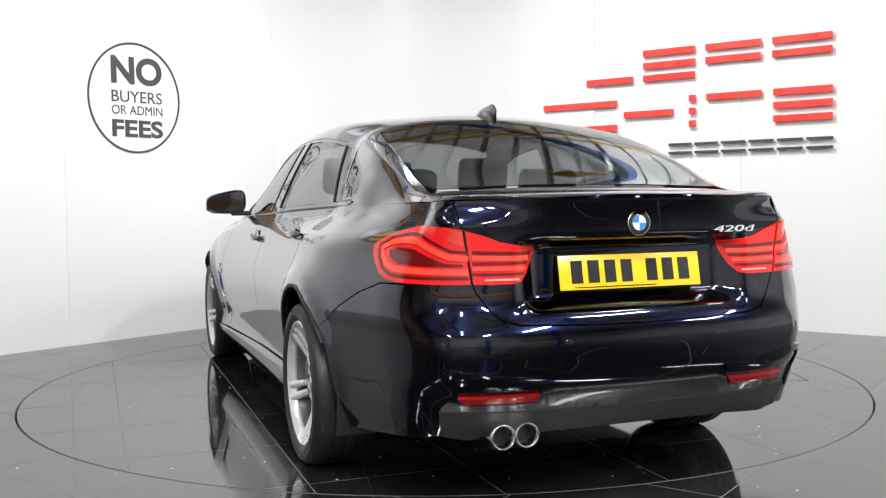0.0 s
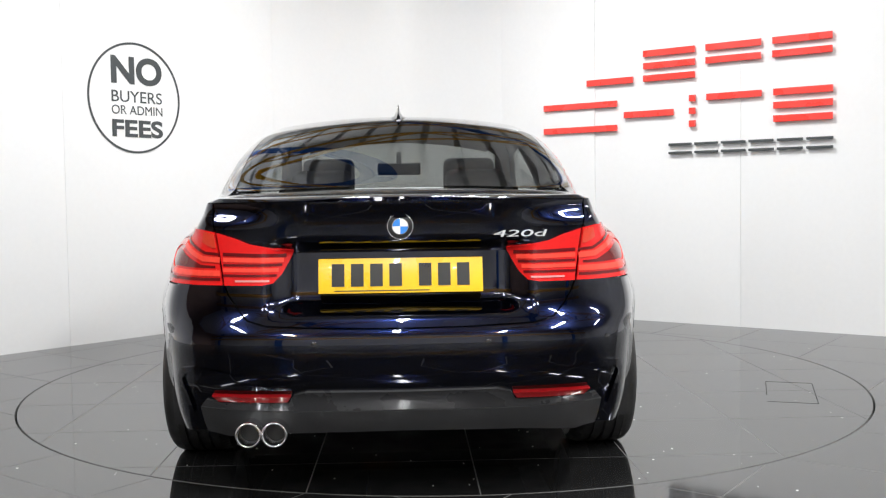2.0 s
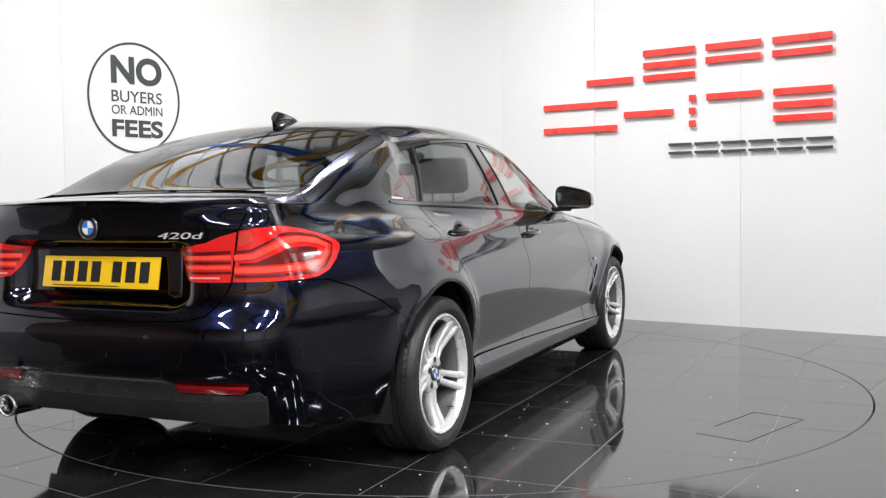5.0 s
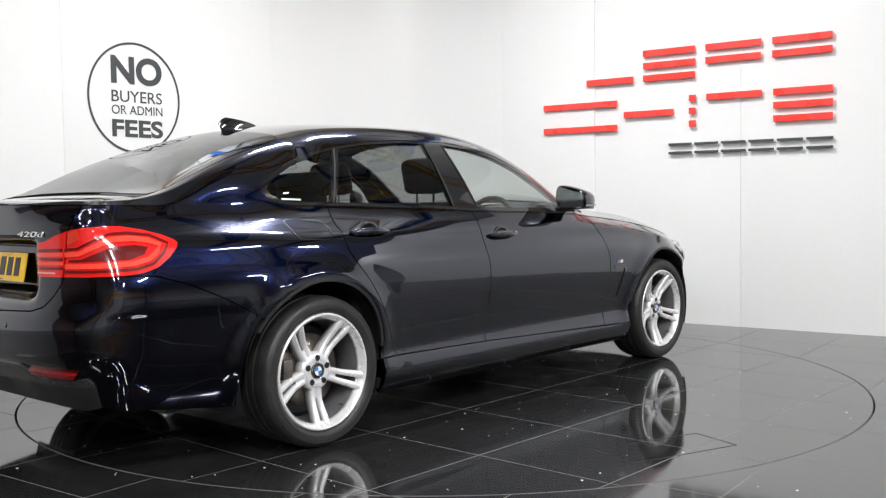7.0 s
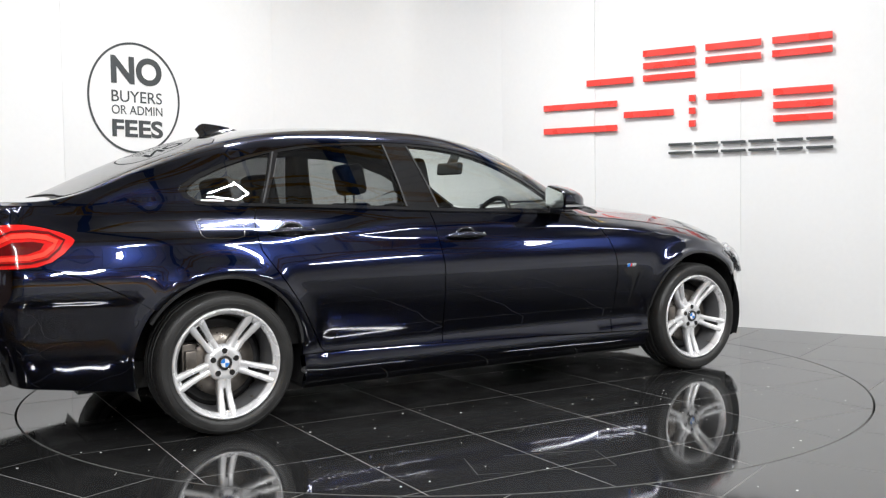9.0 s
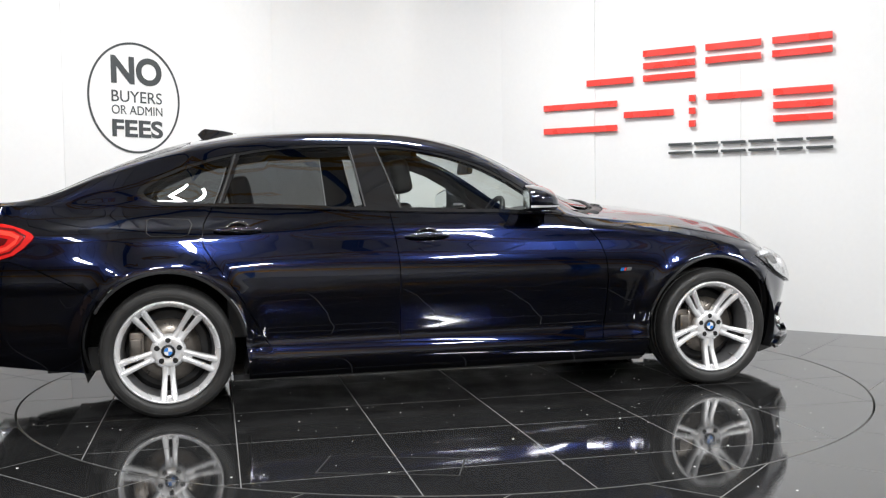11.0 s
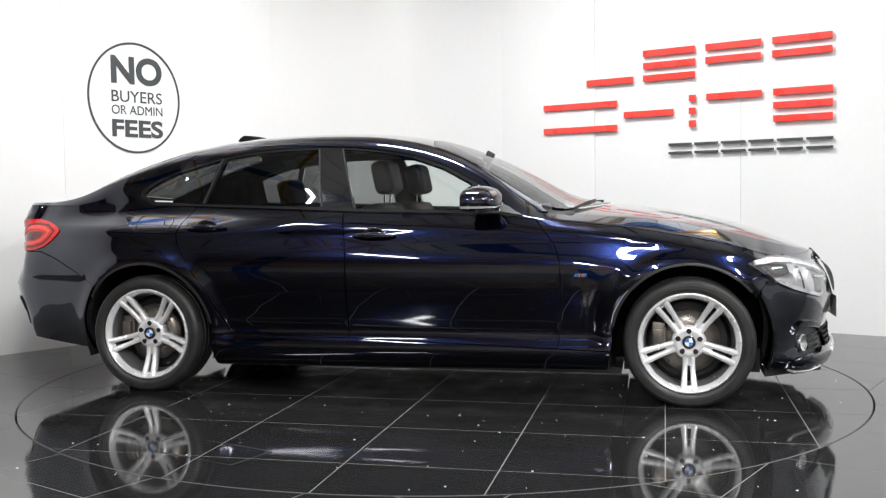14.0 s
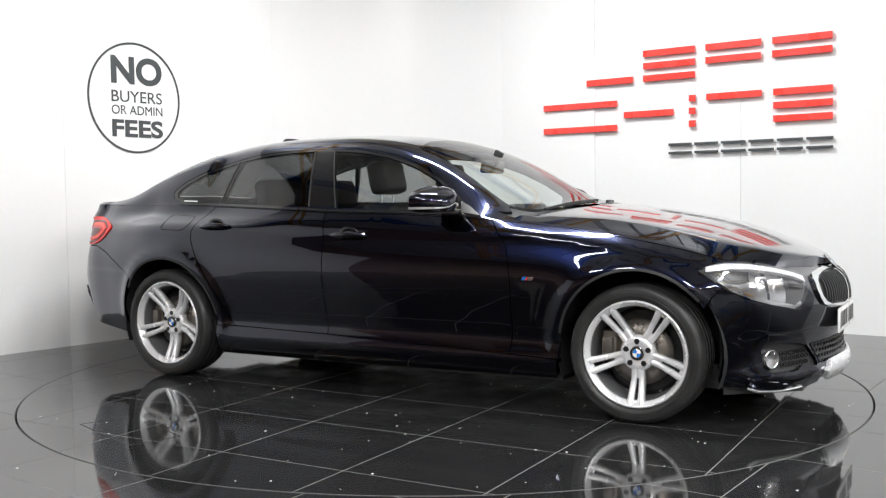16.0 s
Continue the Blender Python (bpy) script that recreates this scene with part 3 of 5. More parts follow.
TOP = curve([(-2.43, 1.0), (-2.39, 1.022), (-2.33, 1.027), (-2.15, 1.024), (-2.02, 1.036), (-1.92, 1.082), (-1.75, 1.164), (-1.6, 1.231), (-1.44, 1.289), (-1.28, 1.335), (-1.12, 1.366),
             (-0.96, 1.382), (-0.8, 1.390), (-0.6, 1.394), (-0.43, 1.392), (-0.24, 1.384), (-0.05, 1.362), (0.14, 1.319), (0.31, 1.258), (0.48, 1.180),
             (0.66, 1.085), (0.80, 1.012), (0.92, 0.984), (1.04, 0.970), (1.2, 0.952), (1.35, 0.93), (1.5, 0.905), (1.65, 0.87), (1.81, 0.818), (1.95, 0.762), (2.06, 0.712), (2.17, 0.660)])
RAIL_Z = curve([(-2.43, 1.0), (-2.3, 1.018), (-2.1, 1.019), (-1.95, 1.048), (-1.75, 1.135), (-1.54, 1.213), (-1.34, 1.270), (-1.07, 1.320), (-0.9, 1.334), (-0.5, 1.343), (-0.16, 1.326), (0.01, 1.295),
                (0.19, 1.241), (0.34, 1.170), (0.44, 1.110), (0.55, 1.040), (0.65, 0.978), (0.75, 0.938), (0.9, 0.925), (1.2, 0.908), (1.5, 0.862), (1.8, 0.785), (2.0, 0.73), (2.2, 0.672)])
RAIL_Y = curve([(-2.43, 0.52), (-2.2, 0.59), (-1.95, 0.606), (-1.75, 0.604), (-1.54, 0.596), (-1.34, 0.586), (-1.07, 0.582), (-0.5, 0.596), (0.01, 0.598), (0.34, 0.616), (0.55, 0.648), (0.75, 0.66),
                (1.2, 0.66), (1.6, 0.62), (1.9, 0.52), (2.2, 0.2)])


def shoulder_table():
    a = np.linspace(0, A_END, 600)
    p = flank(a, edge_a(a))
    return p


SH = shoulder_table()
SHX = np.maximum.accumulate(SH[:, 0])


def shell(x, v):
    """The car's upper skin: at x, from the flank's upper edge (v = 0) over the rail (v = 0.4) to the middle line (v = 0.8)."""
    x, s = np.asarray(x, float), np.asarray(v, float) / 0.4
    flip = np.where(s > 2, -1.0, 1.0)
    s = np.where(s > 2, 4 - s, s)
    ys, zs = np.interp(x, SHX, SH[:, 1]), np.interp(x, SHX, SH[:, 2])
    zt = np.maximum(TOP(x), zs)
    ry = np.minimum(RAIL_Y(x), ys * (0.8 + 0.15 * smooth(-1.15, -1.6, x)))
    rz = np.clip(RAIL_Z(x), zs, zt)
    tot, wsum = 0, 0
    for k in range(-4, 5):
        q = np.clip(s + k * 0.036 * np.clip(np.minimum(s, 2 - s) / 0.16, 0, 1), 0, 2)
        t = np.clip(q, 0, 1)
        bow = 0.016 * np.sin(math.pi * t) * smooth(0.0, 0.2, rz - zs)
        y1, z1 = ys + (ry - ys) * t + bow, zs + (rz - zs) * t
        y2 = ry * (2 - q)
        z2 = rz + (zt - rz) * (1 - np.abs(2 - q) ** 2)
        w = 1.0
        tot = tot + w * np.stack([x + 0 * q, np.where(q < 1, y1, y2), np.where(q < 1, z1, z2)], -1)
        wsum += w
    return tot / wsum * np.stack([1 + 0 * flip, flip, 1 + 0 * flip], -1)


def v_of(x, z):
    """The skin's v at a height on its side."""
    lo, hi = 0.0, 0.5
    for _ in range(30):
        mid = (lo + hi) / 2
        if shell(np.array([x]), np.array([mid]))[0, 2] < z:
            lo = mid
        else:
            hi = mid
    return (lo + hi) / 2


def v_y(x, y):
    """The skin's v at a distance from the middle line."""
    lo, hi = 0.0, 0.8
    for _ in range(30):
        mid = (lo + hi) / 2
        if shell(np.array([x]), np.array([mid]))[0, 1] > y:
            lo = mid
        else:
            hi = mid
    return (lo + hi) / 2


def joint_table():
    """The shared normal where the flank meets the upper skin, over x."""
    a, h = np.linspace(0.45, A_END - 0.25, 400), 0.004
    z = edge_a(a) - 0.012
    n1 = np.cross(flank(a + h, z) - flank(a - h, z), flank(a, z + h) - flank(a, z - h))
    x, v = flank(a, edge_a(a))[:, 0], np.full(len(a), 0.03)
    n2 = np.cross(shell(x + h, v) - shell(x - h, v), shell(x, v + h) - shell(x, v - h))
    total = 0
    for n in (n1, n2):
        n = n / np.linalg.norm(n, axis=1)[:, None]
        total = total + n * np.sign(n[:, 1:2] + 1e-9)
    k = np.argsort(x)
    return x[k], (total / np.linalg.norm(total, axis=1)[:, None])[k]


JOINT_X, JOINT_N = joint_table()


def soften(fn, co, P, N):
    """Blends normals along the joint of flank and upper skin, so that it shows no edge."""
    away = edge_a(np.clip(co[:, 0], 0, A_END)) - co[:, 1] if fn is flank else co[:, 1] * 0.8
    w = smooth(0.055, 0.0, away) * smooth(-2.2, -2.05, P[:, 0]) * smooth(1.80, 1.55, P[:, 0]) * (P[:, 1] > 0.2)
    J = np.stack([np.interp(P[:, 0], JOINT_X, JOINT_N[:, k]) for k in range(3)], 1)
    return N * (1 - w[:, None]) + J * w[:, None]


def dense(poly, step=0.02):
    out = []
    for i in range(len(poly)):
        p, q = np.array(poly[i], float), np.array(poly[(i + 1) % len(poly)], float)
        n = max(1, int(np.hypot(*(q - p)) / step))
        out += [p + (q - p) * k / n for k in range(n)]
    return np.array(out)


def shrink(p, by, fixed):
    """Moves an outline inwards."""
    area = 0.5 * np.sum(p[:, 0] * np.roll(p[:, 1], -1) - np.roll(p[:, 0], -1) * p[:, 1])
    e = np.roll(p, -1, 0) - p
    n = np.stack([-e[:, 1], e[:, 0]], 1) / (np.linalg.norm(e, axis=1)[:, None] + 1e-9) * np.sign(area)
    m = n + np.roll(n, 1, 0)
    m /= np.maximum(np.sum(m * m, 1) / 2, 0.5)[:, None]
    out = p + m * by
    out[fixed] = p[fixed]
    return out


def skin(fn, outer, holes=(), step=0.035, gap=0.0025, off=0.0, depth=0.014, middle=None, edge=0.02):
    """A panel cut from a surface along outlines: vertices, faces, normals. middle: the value of the second or first coordinate on the car's middle line."""
    loops = []
    for k, poly in enumerate([outer, *holes]):
        p = dense(poly, edge)
        fixed = np.zeros(len(p), bool)
        if middle is not None:
            fixed = np.abs(p[:, middle[0]] - middle[1]) < 1e-5
        loops.append(shrink(p, gap if k == 0 else -gap, fixed) if gap else p)
    lo, hi = loops[0].min(0), loops[0].max(0)
    gx, gy = np.meshgrid(np.arange(lo[0] + step / 2, hi[0], step), np.arange(lo[1] + step / 2, hi[1], step))
    grid = np.stack([gx.ravel(), gy.ravel()], 1)
    keep = inside(grid, loops[0])
    for h in loops[1:]:
        keep &= ~inside(grid, h)
    border = np.vstack(loops)
    grid = grid[keep]
    if len(grid):
        near = np.min(np.hypot(grid[:, None, 0] - border[None, :, 0], grid[:, None, 1] - border[None, :, 1]), axis=1)
        grid = grid[near > 0.45 * step]
    pts, edges, base = [], [], 0
    for lp in loops:
        n = len(lp)
        edges += [(base + i, base + (i + 1) % n) for i in range(n)]
        base += n
    allp = np.vstack([border, grid]) if len(grid) else border
    v, _, f, *_ = delaunay_2d_cdt([Vector(p) for p in allp], edges, [], 0, 1e-6)
    co = np.array([tuple(p) for p in v])
    tri = np.array([t for t in f if len(t) == 3])
    mid = co[tri].mean(1)
    ok = inside(mid, loops[0])
    for h in loops[1:]:
        ok &= ~inside(mid, h)
    tri = tri[ok]
    used, inv = np.unique(tri, return_inverse=True)
    tri, co = inv.reshape(-1, 3), co[used]
    P = fn(co[:, 0], co[:, 1])
    h = 0.006
    du = fn(co[:, 0] + h, co[:, 1]) - fn(co[:, 0] - h, co[:, 1])
    dv = fn(co[:, 0], co[:, 1] + h) - fn(co[:, 0], co[:, 1] - h)
    N = np.cross(du, dv)
    ln = np.linalg.norm(N, axis=1)
    N = N / np.maximum(ln, 1e-12)[:, None]
    outw = P - np.stack([np.clip(P[:, 0], -1.6, 1.4) * 0.9, 0 * P[:, 0], np.full(len(P), 0.55)], 1)
    N *= np.sign(np.sum(N * outw, 1))[:, None]
    N = soften(fn, co, P, N)
    N[np.abs(P[:, 1]) < 1e-4, 1] = 0
    N /= np.maximum(np.linalg.norm(N, axis=1), 1e-9)[:, None]
    g = np.cross(P[tri[:, 1]] - P[tri[:, 0]], P[tri[:, 2]] - P[tri[:, 0]])
    bad = np.sum(g * N[tri].mean(1), 1) < 0
    tri[bad] = tri[bad][:, ::-1]
    P = P + N * off
    verts, faces, norms = list(P), [list(t) for t in tri], list(N)
    if depth:
        count = {}
        for t in tri:
            for a, b in ((t[0], t[1]), (t[1], t[2]), (t[2], t[0])):
                count[(int(a), int(b))] = 1
        for (a, b) in list(count):
            if (b, a) not in count and not (abs(P[a][1]) < 2e-4 and abs(P[b][1]) < 2e-4):
                e = P[b] - P[a]
                nn = np.cross(e, N[a])
                nn = nn / max(np.linalg.norm(nn), 1e-9)
                k = len(verts)
                verts += [P[a], P[b], P[b] - N[b] * depth, P[a] - N[a] * depth]
                norms += [nn] * 4
                faces.append([k, k + 3, k + 2, k + 1])
    return np.array(verts), faces, np.array(norms)


def flipped(s):
    v, f, n = s
    return v * (1, -1, 1), [t[::-1] for t in f], n * (1, -1, 1)


def joined(*parts):
    v, f, n, base = [], [], [], 0
    for a, b, c in parts:
        v.append(a), n.append(c)
        f += [[i + base for i in t] for t in b]
        base += len(a)
    return np.vstack(v), f, np.vstack(n)


def panel(name, s, mat, parent, label=""):
    return part(name, mesh_of(name, s[0], s[1], mat, s[2]), mat, parent, label)


def both(name, s, mat, parent, label=""):
    """A panel on each side of the car."""
    return panel(name, s, mat, parent, label), panel(name, flipped(s), mat, parent, label)


def whole(name, s, mat, parent, label=""):
    """A panel that crosses the middle line."""
    return panel(name, joined(s, flipped(s)), mat, parent, label)


def ax(pts):
    """(x, z) on the side to the flank's coordinates; z None: at the upper edge."""
    return [(a_x(x), float(EDGE(x)) if z is None else z) for x, z in pts]


def arc(wx, r, a0, a1, n=26):
    return [(wx + r * math.cos(radians(a0 + (a1 - a0) * k / n)), 0.32 + r * math.sin(radians(a0 + (a1 - a0) * k / n))) for k in range(n + 1)]


def upper_run(a0, a1, n=30):
    return [(a, float(edge_a(a))) for a in np.linspace(a0, a1, n)]


car = thing("car", None, "dark metallic blue four-door coupe with silver alloy wheels on the turntable", "car")


# outlines of the headlights and of the side intakes on the nose
HEADLIGHT = [(4.758, 0.684), (4.82, 0.698), (4.908, 0.703), (5.042, 0.697), (5.173, 0.678), (5.278, 0.657), (5.335, 0.632), (5.332, 0.60), (5.269, 0.536), (5.23, 0.504), (5.17, 0.514), (5.092, 0.530), (4.987, 0.556), (4.90, 0.588), (4.827, 0.637)]
INTAKE = [(5.062, 0.335), (5.09, 0.358), (5.16, 0.362), (5.303, 0.346), (5.375, 0.33), (5.45, 0.262), (5.44, 0.235), (5.263, 0.238), (5.11, 0.232), (5.072, 0.25)]


def body_panels():
    P = PAINT
    # doors
    front = ax([(-0.29, 0.300), (0.25, 0.283), (0.78, 0.268), (0.795, 0.40), (0.80, 0.60), (0.79, 0.70), (0.765, 0.78), (0.70, 0.86)]) + upper_run(a_x(0.665), a_x(-0.325), 24) + ax([(-0.318, 0.88), (-0.305, 0.80), (-0.295, 0.70)])
    doors = both("front_door", skin(flank, front), P, car)
    rear = ax([(-0.925, 0.313), (-0.60, 0.306), (-0.29, 0.300), (-0.295, 0.70), (-0.305, 0.80), (-0.318, 0.88)]) + upper_run(a_x(-0.325), a_x(-1.18), 22) + ax([(-1.225, 0.90), (-1.235, 0.84), (-1.225, 0.79), (-1.18, 0.72), (-1.06, 0.545), (-0.97, 0.385), (-0.945, 0.335)])
    rdoors = both("rear_door", skin(flank, rear), P, car)
    # rear quarter
    quarter = ax([(-0.945, 0.335), (-0.97, 0.385), (-1.06, 0.545), (-1.18, 0.72), (-1.225, 0.79), (-1.235, 0.84), (-1.225, 0.90)]) + upper_run(a_x(-1.18), a_rear(0.635), 36)
    quarter += [(a_rear(0.602), 0.92), (a_rear(0.572), 0.75)] + ax([(-2.10, 0.742), (-1.98, 0.705), (-1.85, 0.645)]) + ax(arc(-1.405, 0.362, 141, 0))
    quarter += ax([(-1.043, 0.312), (-0.925, 0.313)])
    both("rear_quarter", skin(flank, quarter), P, car)
    run = np.linspace(a_x(-2.02), a_x(-1.20), 30)
    low_edge = [(a, float(edge_a(a)) - 0.014) for a in run] + [(a, float(edge_a(a)) + 0.0005) for a in run[::-1]]
    xs = np.linspace(-1.96, -1.20, 30)
    high_edge = [(x, -0.001) for x in xs] + [(x, 0.016) for x in xs[::-1]]
    both("pillar_seam", joined(skin(flank, low_edge, gap=0, off=-0.0008, depth=0), skin(shell, high_edge, gap=0, off=-0.0008, depth=0)), P, car)
    # tail skirt
    bump = ax([(-1.85, 0.645), (-1.98, 0.705), (-2.10, 0.742)]) + [(a_rear(0.572), 0.75), (a_rear(0.556), 0.715), (a_rear(0.522), 0.67), (a_rear(0.485), 0.635), (a_rear(0.42), 0.618), (a_rear(0.2), 0.610), (0, 0.608), (0, 0.30)]
    bump += [(a_rear(0.3), 0.298), (a_rear(0.5), 0.29), (a_rear(0.66), 0.27)] + ax([(-2.1, 0.245), (-1.95, 0.228), (-1.80, 0.215)]) + ax(arc(-1.405, 0.385, 196, 141, 12))
    whole("rear_bumper", skin(flank, bump, middle=(0, 0.0), step=0.022), P, car)
    # boot lid: its face and its top
    face = [(0, 0.608), (a_rear(0.2), 0.610), (a_rear(0.42), 0.618), (a_rear(0.485), 0.635), (a_rear(0.522), 0.67), (a_rear(0.556), 0.715), (a_rear(0.572), 0.75), (a_rear(0.602), 0.92)] + upper_run(a_rear(0.635), 0, 16)
    rim_x = float(flank(np.array([a_rear(0.635)]), np.array([1.0]))[0, 0])
    deck = [(x, 0.0) for x in np.linspace(-2.386, rim_x, 16)] + [(-2.24, 0.035), (-2.13, v_y(-2.13, 0.60)), (-2.055, v_y(-2.055, 0.585)), (-2.03, 0.48), (-2.02, 0.62), (-2.02, 0.8), (-2.386, 0.8)]
    lid_face, lid_top = skin(flank, face, middle=(0, 0.0), step=0.015, edge=0.015), skin(shell, deck, middle=(1, 0.8), step=0.025, gap=0.0015)
    whole("boot_lid", joined(lid_face, lid_top), P, car)
    # wings
    wing = ax([(0.78, 0.268), (1.0, 0.260)]) + ax([(1.035, 0.262)]) + ax(arc(1.405, 0.362, 180, 34)) + ax([(1.735, 0.57), (1.80, 0.64)]) + upper_run(a_x(1.86), a_x(0.665), 34) + ax([(0.70, 0.86), (0.765, 0.78), (0.79, 0.70), (0.80, 0.60), (0.795, 0.40)])
    strip = [(x, 0.0) for x in np.linspace(0.665, 1.84, 30)] + [(1.86, 0.10), (1.7, 0.115), (1.4, 0.11), (1.0, 0.12), (0.76, 0.16), (0.66, 0.22)]
    both("front_wing", joined(skin(flank, wing, step=0.022), skin(shell, strip, gap=0.001, step=0.022)), P, car)
    # bonnet
    hood = [(0.76, 0.16), (1.0, 0.12), (1.4, 0.11), (1.7, 0.115), (1.86, 0.10), (1.945, 0.16), (2.01, 0.26), (2.043, 0.42), (2.062, 0.6), (2.066, 0.8), (1.03, 0.8), (1.0, 0.62), (0.93, 0.48), (0.83, 0.34), (0.76, 0.25)]
    whole("bonnet", skin(shell, hood, middle=(1, 0.8)), P, car)
    nose_top = [(1.86, 0.0)] + [(x, 0.0) for x in np.linspace(1.9, 2.098, 10)] + [(2.098, 0.8), (2.066, 0.8), (2.062, 0.6), (2.043, 0.42), (2.01, 0.26), (1.945, 0.16), (1.86, 0.10)]
    front_skin = ax([(1.80, 0.64), (1.735, 0.57)]) + ax(arc(1.405, 0.385, 34, -18, 14)) + ax([(1.80, 0.175), (1.9, 0.165)]) + [(a_front(0.55), 0.16), (a_front(0.3), 0.16), (A_END, 0.16)] + upper_run(A_END, a_x(1.86), 30)
    whole("front_bumper", joined(skin(flank, front_skin, [INTAKE], middle=(0, A_END), gap=0.001, step=0.025), skin(shell, nose_top, middle=(1, 0.8), gap=0.001)), P, car)
    # sills
    sill = ax([(-1.03, 0.158), (-0.5, 0.157), (0.0, 0.158), (0.5, 0.165), (1.02, 0.172), (1.035, 0.262), (0.78, 0.266), (-0.29, 0.298), (-1.04, 0.312)])
    both("side_skirt", skin(flank, sill, off=0.010, depth=0.06, step=0.03), P, car, "dark blue moulded side skirt")
    return doors, rdoors


(door_l, door_r), (rdoor_l, rdoor_r) = body_panels()


def greenhouse():
    def up(pts):
        return [(x, v_of(x, z)) for x, z in pts]
    dlo_low = [(-1.41, 0.994), (-1.15, 0.988), (-0.80, 0.975), (-0.45, 0.961), (-0.27, 0.953), (0.36, 0.934), (0.60, 0.918)]
    dlo_top = [(0.53, 0.962), (0.44, 1.030), (0.34, 1.098), (0.19, 1.178), (0.01, 1.237), (-0.16, 1.270), (-0.30, 1.284), (-0.38, 1.288), (-0.50, 1.291), (-0.69, 1.288), (-0.90, 1.273), (-1.07, 1.249), (-1.19, 1.224),
               (-1.34, 1.177), (-1.45, 1.130), (-1.52, 1.085), (-1.535, 1.058), (-1.52, 1.030), (-1.47, 1.006)]
    dlo = up(dlo_low) + up(dlo_top)
    qwin = up([(-1.39, 1.006), (-1.165, 0.999), (-1.125, 1.10), (-1.085, 1.233), (-1.19, 1.207), (-1.33, 1.162), (-1.43, 1.118), (-1.49, 1.078), (-1.505, 1.055), (-1.49, 1.033), (-1.45, 1.015)])
    rwin = up([(-1.135, 0.998), (-0.80, 0.987), (-0.455, 0.973), (-0.48, 1.12), (-0.51, 1.278), (-0.69, 1.275), (-0.90, 1.260), (-1.045, 1.237), (-1.095, 1.10)])
    fwin = up([(-0.265, 0.965), (0.05, 0.956), (0.36, 0.947), (0.485, 0.942), (0.47, 0.978), (0.40, 1.035), (0.32, 1.092), (0.18, 1.165), (0.01, 1.223), (-0.16, 1.257), (-0.365, 1.275), (-0.325, 1.14)])
    both("window_frame", skin(shell, dlo, [qwin, rwin, fwin], gap=0.0, off=-0.002, depth=0.02, step=0.03), BLACK_GLOSS, car, "gloss black window surround")
    both("quarter_window", skin(shell, qwin, off=-0.004, depth=0.004), GLASS_DARK, car, "dark tinted quarter glass")
    both("rear_side_window", skin(shell, rwin, off=-0.004, depth=0.004), GLASS_DARK, car, "dark tinted side glass")
    both("front_side_window", skin(shell, fwin, off=-0.004, depth=0.004), GLASS_CLEAR, car, "clear side glass")
    # thin bright edges on the pillars
    for x0, z0, x1, z1 in ((-1.15, 1.0, -1.068, 1.24), (-0.448, 0.975, -0.503, 1.28), (-0.27, 0.967, -0.372, 1.277)):
        w = 0.004
        both("pillar_strip", skin(shell, up([(x0 - w, z0), (x0 + w, z0), (x1 + w, z1), (x1 - w, z1)]), gap=0, off=0.0015, depth=0.004, step=0.03), BLACK_PLASTIC, car)
    screen = [(0.685, 0.395), (0.60, 0.412), (0.48, 0.425), (0.30, 0.43), (0.14, 0.435), (0.10, 0.46), (0.05, 0.6), (0.035, 0.8), (1.0, 0.8), (0.98, 0.68), (0.90, 0.54), (0.80, 0.44)]
    back = [(-1.985, 0.8), (-1.985, 0.62), (-1.995, 0.5), (-1.99, v_y(-1.99, 0.562)), (-1.95, v_y(-1.95, 0.574)), (-1.8, 0.408), (-1.6, 0.412), (-1.44, 0.416), (-1.335, 0.428), (-1.288, 0.50), (-1.272, 0.8)]
    roof = [(x, 0.0) for x in np.linspace(rim_of_boot(), 0.665, 70)] + [(0.70, 0.10), (0.66, 0.22), (0.72, 0.30), (0.685, 0.37), (0.685, 0.395)] + screen[1:8]
    roof += [(-1.272, 0.8), (-1.288, 0.50), (-1.335, 0.428), (-1.44, 0.416), (-1.6, 0.412), (-1.8, 0.408), (-1.95, v_y(-1.95, 0.574)), (-2.03, v_y(-2.03, 0.585)), (-2.055, v_y(-2.055, 0.585)), (-2.13, v_y(-2.13, 0.60)), (-2.24, 0.035)]
    whole("roof", skin(shell, roof, [dlo], middle=(1, 0.8), gap=0.0012), PAINT, car)
    whole("windscreen", skin(shell, screen, middle=(1, 0.8), off=0.001, depth=0.006), GLASS_CLEAR, car, "clear windscreen")
    whole("rear_window", skin(shell, back, middle=(1, 0.8), off=0.001, depth=0.006), GLASS_MID, car, "tinted rear window")
    cowl = [(0.66, 0.22), (0.76, 0.16), (0.76, 0.25), (0.83, 0.34), (0.93, 0.48), (1.0, 0.62), (1.03, 0.8), (1.0, 0.8), (0.98, 0.68), (0.90, 0.54), (0.80, 0.44), (0.685, 0.395), (0.685, 0.37), (0.72, 0.30)]
    whole("cowl", skin(shell, cowl, middle=(1, 0.8), gap=0, off=-0.012, depth=0.0), BLACK_PLASTIC, car, "black plastic cowl under the windscreen")
    foot = [(-1.985, 0.8), (-1.985, 0.62), (-1.995, 0.5), (-1.99, 0.43), (-2.03, 0.43), (-2.03, 0.48), (-2.02, 0.62), (-2.02, 0.8)]
    whole("rear_window_seal", skin(shell, foot, middle=(1, 0.8), gap=0, off=-0.008, depth=0.0), BLACK_PLASTIC, car)


def rim_of_boot():
    return float(flank(np.array([a_rear(0.635)]), np.array([1.0]))[0, 0])


greenhouse()


